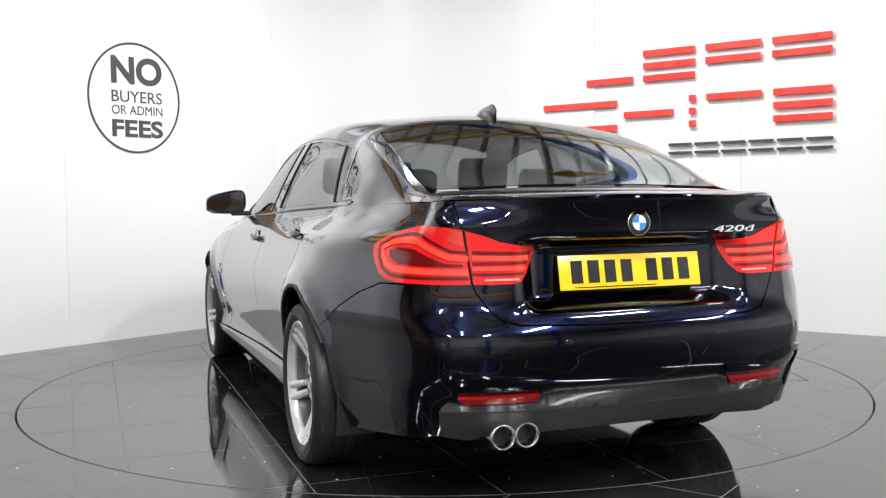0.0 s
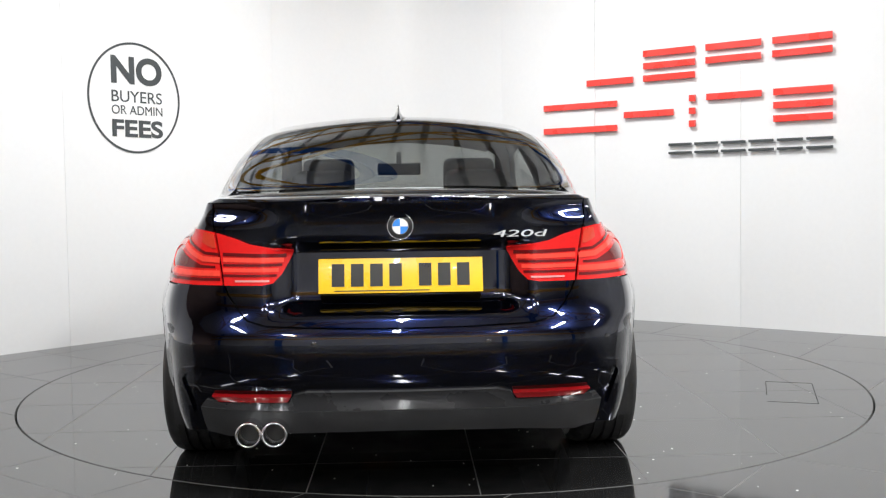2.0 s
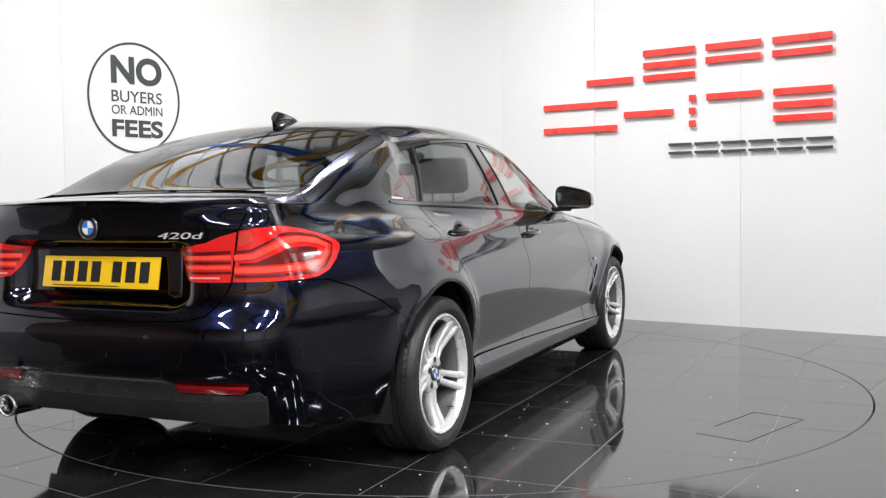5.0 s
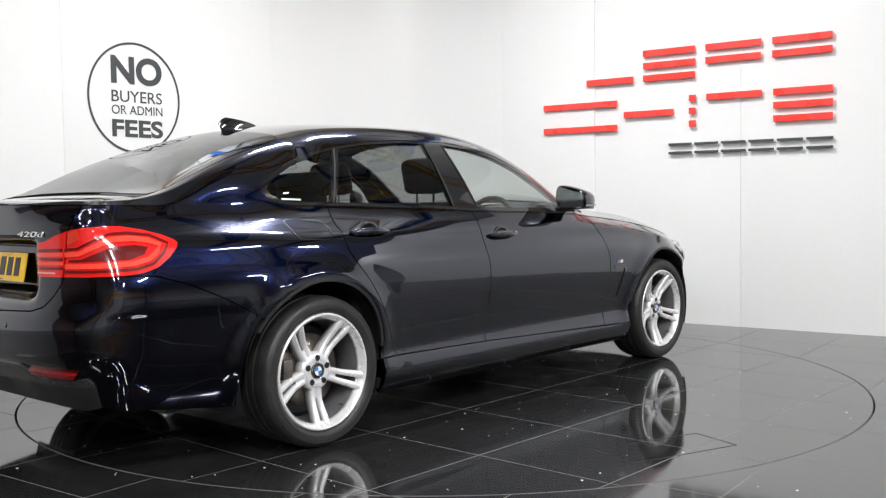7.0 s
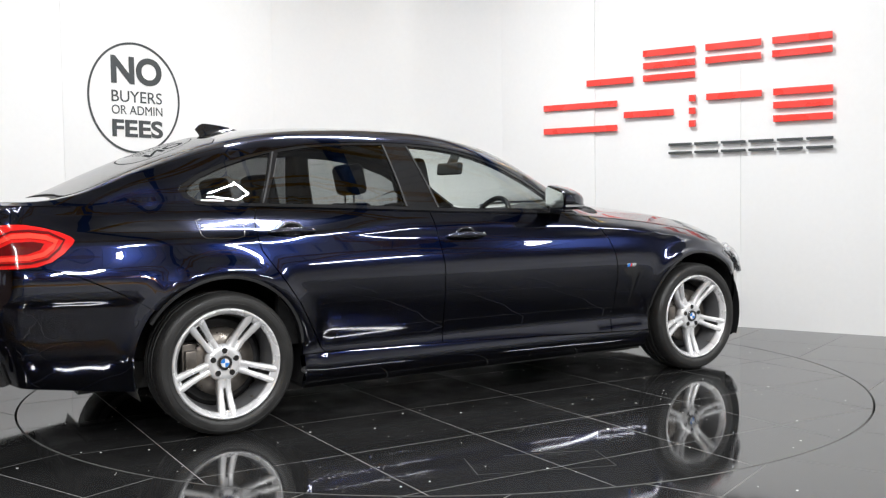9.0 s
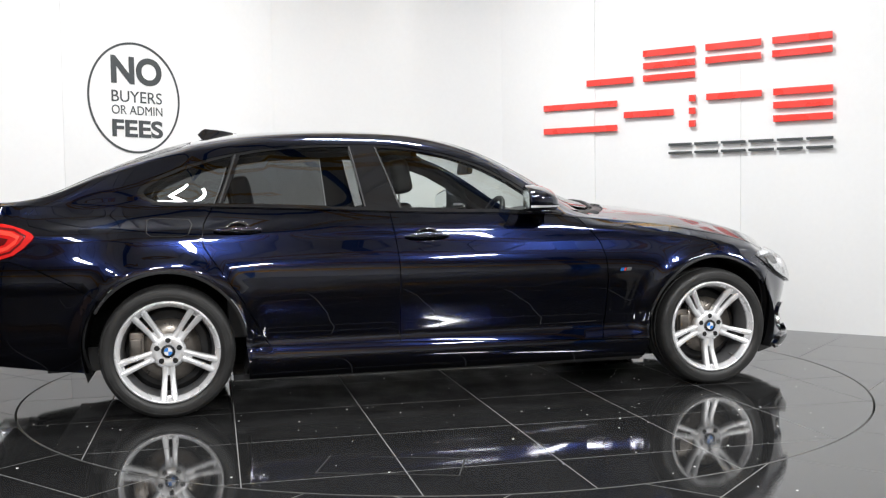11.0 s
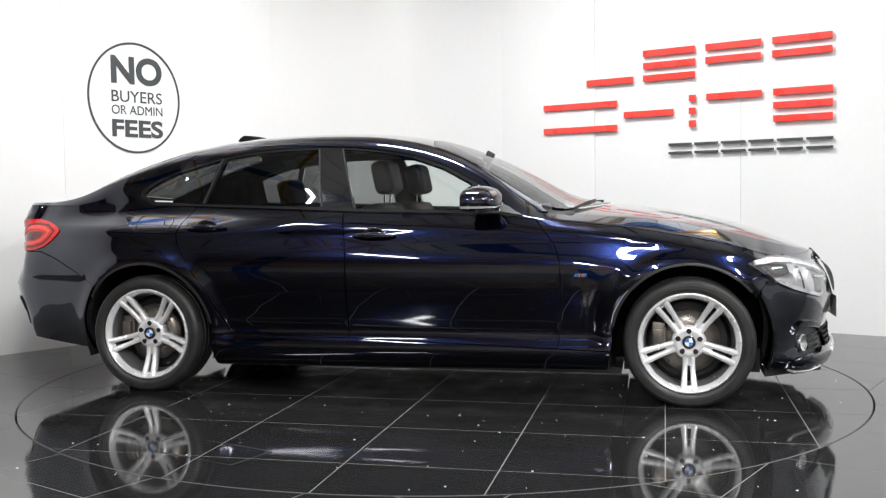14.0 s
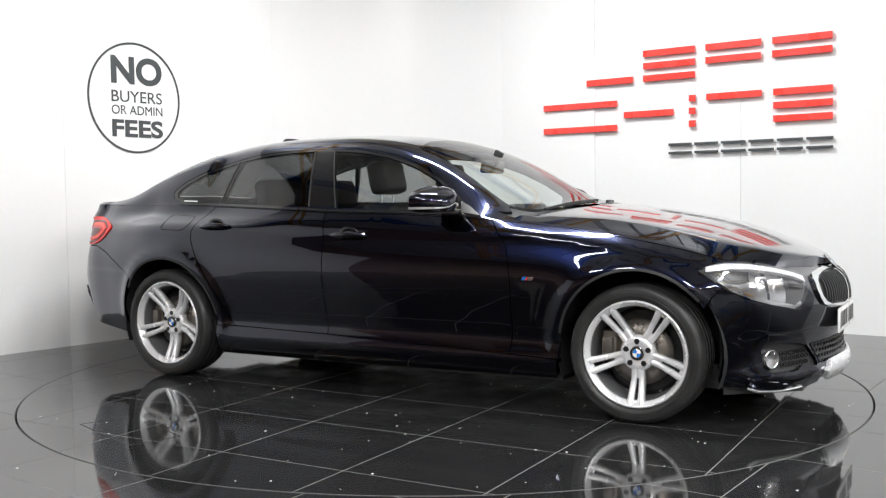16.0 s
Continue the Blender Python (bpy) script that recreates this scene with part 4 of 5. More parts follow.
# ---- the car's underside and inner shell ----
def frame_on(p, n, up=Vector((0, 0, 1))):
    """A pose at p whose z points along n and whose y points up."""
    n = Vector(n).normalized()
    xx = Vector(up).cross(n).normalized()
    yy = n.cross(xx)
    return Matrix(((xx.x, yy.x, n.x, p[0]), (xx.y, yy.y, n.y, p[1]), (xx.z, yy.z, n.z, p[2]), (0, 0, 0, 1)))


def on_flank(a, z):
    """The place and the outward normal at a point of the flank."""
    aa, zz, h = np.array([a]), np.array([z]), 0.004
    p = flank(aa, zz)[0]
    n = np.cross(flank(aa + h, zz)[0] - flank(aa - h, zz)[0], flank(aa, zz + h)[0] - flank(aa, zz - h)[0])
    n /= np.linalg.norm(n)
    if np.dot(n, p - np.array([np.clip(p[0], -1.6, 1.4) * 0.9, 0, 0.55])) < 0:
        n = -n
    return Vector(p), Vector(n)


def inner_shell():
    hull = [(0, 0.32), (0, 0.985)] + [(a, float(edge_a(a)) - 0.02) for a in np.linspace(0.1, A_END, 60)] + [(A_END, 0.20)]
    hull += [(a_front(0.5), 0.20)] + ax([(1.8, 0.21)]) + ax(arc(1.405, 0.39, -10, 190, 30)) + ax([(1.0, 0.20), (0.0, 0.20), (-0.99, 0.20)]) + ax(arc(-1.405, 0.39, -10, 200, 30)) + ax([(-1.85, 0.26)]) + [(a_rear(0.66), 0.31), (a_rear(0.4), 0.32)]
    whole("inner_shell", skin(flank, hull, gap=0, off=-0.05, depth=0, step=0.06, middle=(0, 0.0)), BLACK_PLASTIC, car, "black inner body shell")
    for nm, pts, z0, z1, lab in (("underbody", [(-1.02, -0.80), (1.03, -0.80), (1.03, 0.80), (-1.02, 0.80)], 0.150, 0.22, "black plastic underbody"),
                                 ("floor_tray", [(-1.10, -0.66), (1.08, -0.66), (1.08, 0.66), (-1.10, 0.66)], 0.118, 0.149, "black floor tray"),
                                 ("silencer", [(-1.80, 0.16), (-1.97, 0.16), (-1.97, 0.60), (-1.80, 0.60)], 0.195, 0.31, "dark exhaust silencer"),
                                 ("boot_floor", [(-1.10, -0.60), (-1.80, -0.60), (-1.97, -0.62), (-1.97, 0.15), (-1.10, 0.15)], 0.195, 0.31, "black boot floor"),
                                 ("rear_subframe", [(-1.11, 0.155), (-1.79, 0.155), (-1.79, 0.60), (-1.11, 0.60)], 0.19, 0.30, "black rear subframe"),
                                 ("engine_tray", [(1.09, -0.56), (1.755, -0.56), (1.755, 0.56), (1.09, 0.56)], 0.125, 0.24, "black engine tray"),
                                 ("nose_tray", [(1.76, -0.74), (2.05, -0.5), (2.05, 0.5), (1.76, 0.74)], 0.135, 0.20, "black nose tray")):
        part(nm, slab(bmesh.new(), pts, z0, z1), BLACK_PLASTIC, car, lab)
    for wx in (-1.405, 1.405):
        for sy in (-1, 1):
            bm = bmesh.new()
            n = 24
            rows = []
            for y in (0.50, 0.85):
                rows.append([bm.verts.new((wx + 0.385 * math.cos(math.pi * (k / n * 1.24 - 0.12)), sy * y, 0.32 + 0.385 * math.sin(math.pi * (k / n * 1.24 - 0.12)))) for k in range(n + 1)])
            for k in range(n):
                bm.faces.new((rows[0][k], rows[0][k + 1], rows[1][k + 1], rows[1][k]))
            bm.faces.new(rows[0])
            part("wheel_arch_liner", shade(bm), BLACK_PLASTIC, car)


inner_shell()


# ---- wheels ----
def roundel(parent, m, r):
    """A round badge: dark ring, bright rim, blue and white quarters."""
    bm = lathe(bmesh.new(), [(r * 0.001, 0.0015), (r * 0.92, 0.003), (r, 0.0015), (r, -0.003)], 40, m=m @ pose(0, 0, 0, 90))
    badge = part("badge", shade(bm), PLATE_BLACK, parent, "round badge with blue and white quarters")
    bm = lathe(bmesh.new(), [(r * 0.93, 0.003), (r * 0.965, 0.005), (r * 1.0, 0.003)], 40, m=m @ pose(0, 0, 0, 90))
    lathe(bm, [(r * 0.58, 0.0025), (r * 0.61, 0.0045), (r * 0.64, 0.0025)], 40, m=m @ pose(0, 0, 0, 90))
    part("badge_rim", shade(bm), CHROME, badge, "bright badge rim")
    for k in range(4):
        bm = bmesh.new()
        fan = [Vector((0, 0, 0.0042))] + [Vector((r * 0.58 * math.cos(radians(90 * k + 15 * j)), r * 0.58 * math.sin(radians(90 * k + 15 * j)), 0.0042)) for j in range(7)]
        bm.faces.new([bm.verts.new(m @ p) for p in fan])
        part("badge_quarter", bm, BADGE_WHITE if k % 2 == 0 else BADGE_BLUE, badge)
    return badge


def wheel(at, front):
    """A wheel whose outer face looks along +y."""
    bm = lathe(bmesh.new(), [(0.2505, 0.100), (0.2470, 0.107), (0.2415, 0.108), (0.2375, 0.104), (0.2330, 0.096), (0.2235, 0.086), (0.2205, 0.074), (0.2270, 0.070), (0.2505, 0.085)], 72)
    for k in range(5):
        base = radians(-90 + 72 * k)
        for side in (-1, 1):
            bar(bm, base, side)
        # web between the two bars, set back
        web(bm, base)
    lathe(bm, [(0.0005, 0.060), (0.040, 0.062), (0.052, 0.066), (0.072, 0.064), (0.085, 0.052), (0.085, 0.020), (0.0005, 0.016)], 40)
    shade(bm, 34)
    rim = part("wheel", bm, ALLOY, car, "silver five double-spoke alloy wheel")
    bm = lathe(bmesh.new(), [(0.2495, 0.098), (0.255, 0.107), (0.268, 0.1135), (0.292, 0.1145), (0.303, 0.111), (0.312, 0.103), (0.3185, 0.090), (0.3205, 0.078), (0.3215, 0.056), (0.3215, 0.046),
                             (0.314, 0.044), (0.314, 0.036), (0.322, 0.034), (0.322, 0.006), (0.314, 0.004), (0.314, -0.004), (0.322, -0.006), (0.322, -0.034), (0.314, -0.036), (0.314, -0.044), (0.3215, -0.046),
                             (0.3205, -0.078), (0.312, -0.103), (0.292, -0.1145), (0.266, -0.107), (0.261, -0.098)], 90)
    for k in range(72):  # shoulder lugs
        a = 2 * math.pi * k / 72
        for y in (0.084, -0.084):
            box(bm, 0.0045, 0.030, 0.018, Matrix.Rotation(a, 4, "Y") @ pose(0.3165, y, 0, 0, 0, 16 if y > 0 else -16))
    lathe(bm, [(0.271, 0.1135), (0.2728, 0.1160), (0.2745, 0.1140)], 90)
    lathe(bm, [(0.2970, 0.1130), (0.2985, 0.1150), (0.3000, 0.1120)], 90)
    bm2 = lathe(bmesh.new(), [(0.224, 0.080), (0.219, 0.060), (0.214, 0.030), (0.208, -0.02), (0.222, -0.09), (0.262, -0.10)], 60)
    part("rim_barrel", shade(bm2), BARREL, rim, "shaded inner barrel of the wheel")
    part("tyre", shade(bm, 35), RUBBER, rim, "black rubber tyre")
    bm = lathe(bmesh.new(), [(0.07, 0.012), (0.155, 0.012), (0.156, -0.010), (0.07, -0.010)], 56)
    part("brake_disc", shade(bm), STEEL, rim, "worn steel brake disc")
    bm = lathe(bmesh.new(), [(0.0005, -0.03), (0.19, -0.035), (0.213, -0.05)], 40)
    part("backing_plate", bm, BLACK_PLASTIC, rim)
    bm = box(bmesh.new(), 0.07, 0.06, 0.15, pose(0.145 if front else 0.148, 0.0, 0.02), 0.012)
    box(bm, 0.05, 0.05, 0.09, pose(0.15, 0.03, 0.02), 0.01)
    part("brake_caliper", shade(bm), STEEL, rim, "dull grey brake caliper")
    for k in range(5):
        a = radians(-54 + 72 * k)
        bm = lathe(bmesh.new(), [(0.0005, 0.0), (0.0130, 0.0), (0.0130, -0.003), (0.0145, -0.004)], 16, m=pose(0.056 * math.cos(a), 0.0668, 0.056 * math.sin(a)))
        part("wheel_bolt", bm, PLATE_BLACK, rim)
    roundel(rim, pose(0, 0.0645, 0, -90), 0.034)
    # valve
    part("valve", box(bmesh.new(), 0.007, 0.03, 0.007, pose(0.20 * math.cos(-2.2), 0.08, 0.20 * math.sin(-2.2)), 0.002), STEEL, rim)
    rim.matrix_basis = at if front else at @ Matrix.Diagonal((1, 1.05, 1, 1))
    return rim


def bar(bm, base, side):
    """One bar of a double spoke, from the hub to the rim."""
    rows = []
    for t in (0.0, 0.12, 0.35, 0.6, 0.85, 1.0):
        r = 0.062 + (0.240 - 0.062) * t
        off = side * (0.0145 + 0.0125 * t ** 1.1)
        half = 0.0165 - 0.0035 * math.sin(math.pi * min(1, t * 1.3)) - 0.001 * t
        y = 0.063 - 0.010 * math.sin(math.pi * min(1, t * 1.4)) + 0.040 * t ** 1.6
        thick = 0.045 - 0.012 * t
        c, s = math.cos(base), math.sin(base)
        ring = []
        for w, dy in ((-1, -thick), (-1, -0.007), (-0.55, 0), (0.55, 0), (1, -0.007), (1, -thick)):
            o = off + half * w
            ring.append(bm.verts.new((r * c - o * s, y + dy, r * s + o * c)))
        rows.append(ring)
    for a, b in zip(rows, rows[1:]):
        for i in range(6):
            j = (i + 1) % 6
            bm.faces.new((a[i], b[i], b[j], a[j]))


def web(bm, base):
    c, s = math.cos(base), math.sin(base)
    for r0, r1, d in ((0.06, 0.118, 0.006), (0.214, 0.240, 0.014)):
        pts = []
        for r, o in ((r0, -0.02), (r1, -0.02), (r1, 0.02), (r0, 0.02)):
            t = (r - 0.062) / 0.185
            y = 0.063 - 0.010 * math.sin(math.pi * min(1, max(t, 0) * 1.4)) + 0.040 * max(t, 0) ** 1.6 - d
            pts.append(bm.verts.new((r * c - o * s, y, r * s + o * c)))
        bm.faces.new(pts)


FIT = Matrix.Diagonal((0.962, 1, 0.962, 1))
for wx, wy in ((-1.403, 0.788), (1.403, 0.777)):
    wheel(pose(wx, wy, 0.309) @ FIT, wx > 0)
    wheel(pose(wx, -wy, 0.309, 0, 0, 180) @ FIT, wx > 0)


# ---- lamps, plates and trim at the tail ----
def ribbon(pts, w):
    """An outline of a band along a line."""
    p = np.array(pts, float)
    d = np.gradient(p, axis=0)
    d /= np.linalg.norm(d, axis=1)[:, None]
    n = np.stack([-d[:, 1], d[:, 0]], 1) * w / 2
    return [tuple(q) for q in p + n] + [tuple(q) for q in (p - n)[::-1]]


def tail():
    R, X = a_rear, a_x
    outer = [(R(0.600), 0.912), (R(0.66), 0.921), (R(0.73), 0.924), (X(-2.2), 0.920), (X(-2.12), 0.906), (X(-2.06), 0.889), (X(-2.015), 0.869), (X(-2.002), 0.856), (X(-2.010), 0.838), (X(-2.040), 0.803), (X(-2.085), 0.770), (X(-2.14), 0.752), (X(-2.2), 0.746), (R(0.68), 0.743), (R(0.574), 0.743)]
    inner = [(R(0.593), 0.910), (R(0.53), 0.893), (R(0.48), 0.874), (R(0.42), 0.863), (R(0.345), 0.855), (R(0.352), 0.836), (R(0.385), 0.775), (R(0.41), 0.748), (R(0.44), 0.742), (R(0.567), 0.742)]
    lamps = both("tail_light", skin(flank, outer, off=0.006, depth=0.02, step=0.02, gap=0.001), LENS_RED, car, "red wraparound tail light")
    inners = both("boot_light", skin(flank, inner, off=0.006, depth=0.02, step=0.02, gap=0.001), LENS_RED, car, "red boot lid light")
    glow_c = [(R(0.582), 0.824), (R(0.65), 0.828), (R(0.70), 0.850), (R(0.74), 0.872), (X(-2.17), 0.874), (X(-2.11), 0.866), (X(-2.07), 0.850), (X(-2.085), 0.826), (X(-2.115), 0.802), (X(-2.17), 0.787), (R(0.72), 0.783), (R(0.64), 0.782), (R(0.582), 0.782)]
    dark_c = [(R(0.582), 0.842), (R(0.64), 0.846), (R(0.69), 0.868), (R(0.735), 0.892), (X(-2.18), 0.894), (X(-2.10), 0.885), (X(-2.04), 0.856), (X(-2.06), 0.822), (X(-2.10), 0.785), (X(-2.16), 0.768), (R(0.73), 0.764), (R(0.64), 0.763), (R(0.582), 0.763)]
    for k, (lamp, flip) in enumerate(((lamps[0], False), (lamps[1], True))):
        for nm, poly, mat, off in (("light_band", ribbon(dark_c, 0.009), LENS_DEEP, 0.0085), ("light_band", ribbon(glow_c, 0.018), LENS_BRIGHT, 0.0095), ("light_well", [(R(0.60), 0.806), (R(0.66), 0.808), (R(0.71), 0.829), (R(0.745), 0.849), (X(-2.16), 0.852), (X(-2.115), 0.844), (X(-2.13), 0.820), (X(-2.18), 0.803), (R(0.70), 0.799), (R(0.60), 0.798)], LENS_DEEP, 0.0082),
                                   ("amber_lens", [(R(0.602), 0.905), (R(0.640), 0.914), (R(0.65), 0.88), (R(0.61), 0.862), (R(0.596), 0.862)], LENS_AMBER, 0.0085)):
            s = skin(flank, poly, gap=0, off=off, depth=0.003, step=0.02)
            panel(nm, flipped(s) if flip else s, mat, lamp)
    for lamp, flip in ((inners[0], False), (inners[1], True)):
        for poly, mat, off in ((ribbon([(R(0.570), 0.842), (R(0.47), 0.838), (R(0.372), 0.836)], 0.011), LENS_DEEP, 0.0085), (ribbon([(R(0.570), 0.808), (R(0.47), 0.807), (R(0.385), 0.807)], 0.008), LENS_DEEP, 0.0085), (ribbon([(R(0.570), 0.775), (R(0.47), 0.774), (R(0.40), 0.774)], 0.008), LENS_DEEP, 0.0085),
                               (ribbon([(R(0.570), 0.825), (R(0.47), 0.823), (R(0.38), 0.822)], 0.014), LENS_BRIGHT, 0.0085), (ribbon([(R(0.570), 0.792), (R(0.47), 0.791), (R(0.395), 0.791)], 0.012), LENS_BRIGHT, 0.0085), (ribbon([(R(0.53), 0.757), (R(0.47), 0.757), (R(0.42), 0.757)], 0.006), LENS_PINK, 0.0085)):
            s = skin(flank, poly, gap=0, off=off, depth=0.003, step=0.02)
            panel("light_band", flipped(s) if flip else s, mat, lamp)
    # lower trim
    trim = [(0, 0.412), (R(0.20), 0.413), (R(0.30), 0.414), (R(0.345), 0.402), (R(0.362), 0.374), (R(0.60), 0.372), (R(0.66), 0.380), (R(0.685), 0.36), (R(0.69), 0.30), (R(0.60), 0.285), (R(0.40), 0.296), (0, 0.300)]
    whole("rear_valance", skin(flank, trim, gap=0, off=0.008, depth=0.03, step=0.03, middle=(0, 0.0)), GREY_SATIN, car, "satin grey rear valance")
    low = [(0, 0.345), (R(0.4), 0.345), (R(0.69), 0.355), (R(0.70), 0.27), (R(0.60), 0.255), (R(0.40), 0.27), (0, 0.275)]
    whole("valance_lip", skin(flank, low, gap=0, off=0.012, depth=0.03, step=0.03, middle=(0, 0.0)), BLACK_PLASTIC, car, "black lower bumper lip")
    refl = [(R(0.366), 0.381), (R(0.60), 0.380), (R(0.622), 0.400), (R(0.352), 0.402)]
    both("reflector", skin(flank, refl, gap=0, off=0.014, depth=0.02, step=0.03), REFLECTOR_RED, car, "slim red bumper reflector")
    crease = ribbon([(R(0.32), 0.440), (R(0.45), 0.446), (R(0.58), 0.468), (R(0.66), 0.479), (R(0.70), 0.474), (R(0.722), 0.450), (R(0.728), 0.40), (R(0.726), 0.33)], 0.022)
    both("bumper_crease", skin(flank, crease, gap=0, off=0.009, depth=0.02, step=0.02), PAINT, car)
    for y in (0.66, 0.27):
        p, n = on_flank(R(y), 0.560)
        for sy in (1, -1):
            m = frame_on((p.x, p.y * sy, p.z), (n.x, n.y * sy, n.z))
            part("parking_sensor", shade(lathe(bmesh.new(), [(0.0005, 0.001), (0.009, 0.0012), (0.011, 0.0)], 20, m=m @ pose(0, 0, 0, 90))), BLACK_GLOSS, car)
    for y in (0.482, 0.402):
        bm = lathe(bmesh.new(), [(0.033, -0.12), (0.033, 0.0), (0.036, 0.004), (0.040, 0.002), (0.041, -0.01), (0.041, -0.14)], 40, m=pose(-2.385, y, 0.279, 0, 0, 90))
        tip = part("exhaust_tip", shade(bm), CHROME, car, "round chrome exhaust tip")
        part("exhaust_bore", lathe(bmesh.new(), [(0.0005, -0.06), (0.033, -0.06), (0.0332, -0.002)], 32, m=pose(-2.385, y, 0.279, 0, 0, 90)), PLATE_BLACK, tip)
    # number plate with plain bars
    m = Matrix(((0, math.sin(0.19), -math.cos(0.19), -2.326), (-1, 0, 0, 0), (0, math.cos(0.19), math.sin(0.19), 0.767), (0, 0, 0, 1)))
    plate = part("number_plate", shade(box(bmesh.new(), 0.52, 0.111, 0.006, m @ pose(0, 0, -0.001), 0.002)), PLATE_YELLOW, car, "yellow number plate with plain black bars")
    for k in range(7):
        x = -0.198 + 0.0605 * k + (0.033 if k > 3 else 0)
        part("plate_bar", box(bmesh.new(), 0.040, 0.072, 0.002, m @ pose(x, 0.002, 0.003)), PLATE_BLACK, plate)
    part("plate_bar", box(bmesh.new(), 0.30, 0.003, 0.001, m @ pose(-0.06, -0.048, 0.0028)), PLATE_BLACK, plate)
    p, n = on_flank(0.0, 0.923)
    roundel(car, frame_on((p.x - 0.003, 0, 0.923), (-1, 0, 0.02)), 0.041)
    t = part("model_lettering", text_mesh("model_lettering", "420d", ALLOY, 0.172, 0.021, 0.0, 0.004, 0.15), CHROME, car, "small chrome lettering")
    p0, p1 = on_flank(R(0.294), 0.9)[0], on_flank(R(0.466), 0.9)[0]
    d = Vector((p1.x - p0.x, -(p1.y - p0.y), 0)).normalized()
    u = Vector((0, 0, 1))
    n = d.cross(u)
    q = Vector((p0.x, -p0.y, 0.886)) + n * 0.003
    t.matrix_basis = Matrix(((d.x, u.x, n.x, q.x), (d.y, u.y, n.y, q.y), (d.z, u.z, n.z, q.z), (0, 0, 0, 1)))


tail()


# ---- lamps, grille and trim at the nose ----
def nose():
    F, X = a_front, a_x
    shape = HEADLIGHT
    for flip in (False, True):
        sy = -1 if flip else 1

        def put(nm, s, mat, parent, label=""):
            return panel(nm, flipped(s) if flip else s, mat, parent, label)
        lamp = put("headlight", skin(flank, shape, gap=0.001, off=0.003, depth=0.02, step=0.025), HEADLAMP_DARK, car, "clear headlight with bright lens rings")
        put("headlight_trim", skin(flank, ribbon([(4.79, 0.683), (4.90, 0.689), (5.03, 0.682), (5.16, 0.664), (5.27, 0.643), (5.325, 0.624)], 0.021), gap=0, off=0.016, depth=0.014, step=0.02), ALLOY, lamp, "bright upper light strip")
        put("headlight_trim", skin(flank, ribbon([(4.84, 0.640), (4.91, 0.598), (4.99, 0.567), (5.09, 0.540), (5.21, 0.519), (5.255, 0.535)], 0.016), gap=0, off=0.016, depth=0.014, step=0.02), CHROME, lamp)
        put("lamp_well", skin(flank, [(4.845, 0.668), (4.93, 0.671), (4.985, 0.664), (4.975, 0.632), (4.925, 0.622), (4.875, 0.636)], gap=0, off=0.006, depth=0.003, step=0.03), PLATE_BLACK, lamp, "dark lamp well")
        put("reflector_bowl", skin(flank, [(4.865, 0.634), (4.925, 0.620), (4.985, 0.630), (4.995, 0.668), (5.06, 0.662), (5.065, 0.556), (4.99, 0.576), (4.92, 0.602)], gap=0, off=0.010, depth=0.006, step=0.02), HEADLAMP_GREY, lamp, "silver lamp reflector")
        put("reflector_bowl", skin(flank, [(5.080, 0.658), (5.155, 0.646), (5.17, 0.585), (5.16, 0.538), (5.080, 0.552)], gap=0, off=0.010, depth=0.006, step=0.02), HEADLAMP_GREY, lamp, "silver lamp reflector")
        put("lamp_bar", skin(flank, ribbon([(5.19, 0.606), (5.24, 0.600), (5.29, 0.594)], 0.009), gap=0, off=0.014, depth=0.008, step=0.02), CHROME, lamp)
        put("headlight_cover", skin(flank, shape, gap=0.002, off=0.024, depth=0.022, step=0.025), LAMP_CLEAR, lamp, "clear plastic cover").visible_shadow = False
        for a, z, r in ((5.062, 0.612, 0.044), (5.150, 0.598, 0.044)):
            p, n = on_flank(a, z)
            m = frame_on((p.x - 0.014, p.y * sy, p.z), (0.93, 0.36 * sy, 0.03))
            ring = part("lens_ring", shade(lathe(bmesh.new(), [(r - 0.010, -0.004), (r - 0.007, 0.012), (r, 0.016), (r + 0.003, 0.012), (r + 0.003, -0.004)], 6, m=m @ pose(0, 0, 0, 90))), ALLOY, lamp, "bright six-sided lens ring")
            part("lens", shade(lathe(bmesh.new(), [(0.0005, 0.014), (r * 0.35, 0.011), (r * 0.6, 0.002), (r - 0.010, -0.003)], 32, m=m @ pose(0, 0, 0, 90))), HEADLAMP_GREY, ring)
        kid = [(5.79, 0.640), (5.765, 0.655), (5.66, 0.658), (5.55, 0.652), (5.44, 0.642), (5.408, 0.626), (5.400, 0.578), (5.420, 0.542), (5.455, 0.512), (5.52, 0.494), (5.70, 0.490), (5.775, 0.505)]
        hole = [(5.775, 0.633), (5.755, 0.645), (5.66, 0.647), (5.56, 0.641), (5.47, 0.628), (5.435, 0.612), (5.430, 0.580), (5.445, 0.548), (5.475, 0.524), (5.53, 0.508), (5.70, 0.503), (5.762, 0.514)]
        grille = put("grille_frame", skin(flank, kid, [hole], gap=0, off=0.014, depth=0.025, step=0.02), CHROME, car, "chrome grille surround")
        put("grille_back", skin(flank, kid, gap=0.002, off=0.002, depth=0, step=0.03), PLATE_BLACK, grille, "black grille opening")
        for k in range(11):
            a = 5.752 - 0.0262 * k
            lo = 0.512 + 0.012 * max(0, k - 8)
            put("grille_slat", skin(flank, [(a - 0.004, lo), (a + 0.004, lo), (a + 0.004, 0.640 - 0.006 * max(0, k - 7)), (a - 0.004, 0.640 - 0.006 * max(0, k - 7))], gap=0, off=0.010, depth=0.014, step=0.05), BLACK_PLASTIC, grille)
        duct = put("air_intake", skin(flank, INTAKE, gap=0, off=-0.016, depth=-0.016, step=0.03), BLACK_PLASTIC, car, "black side air intake")
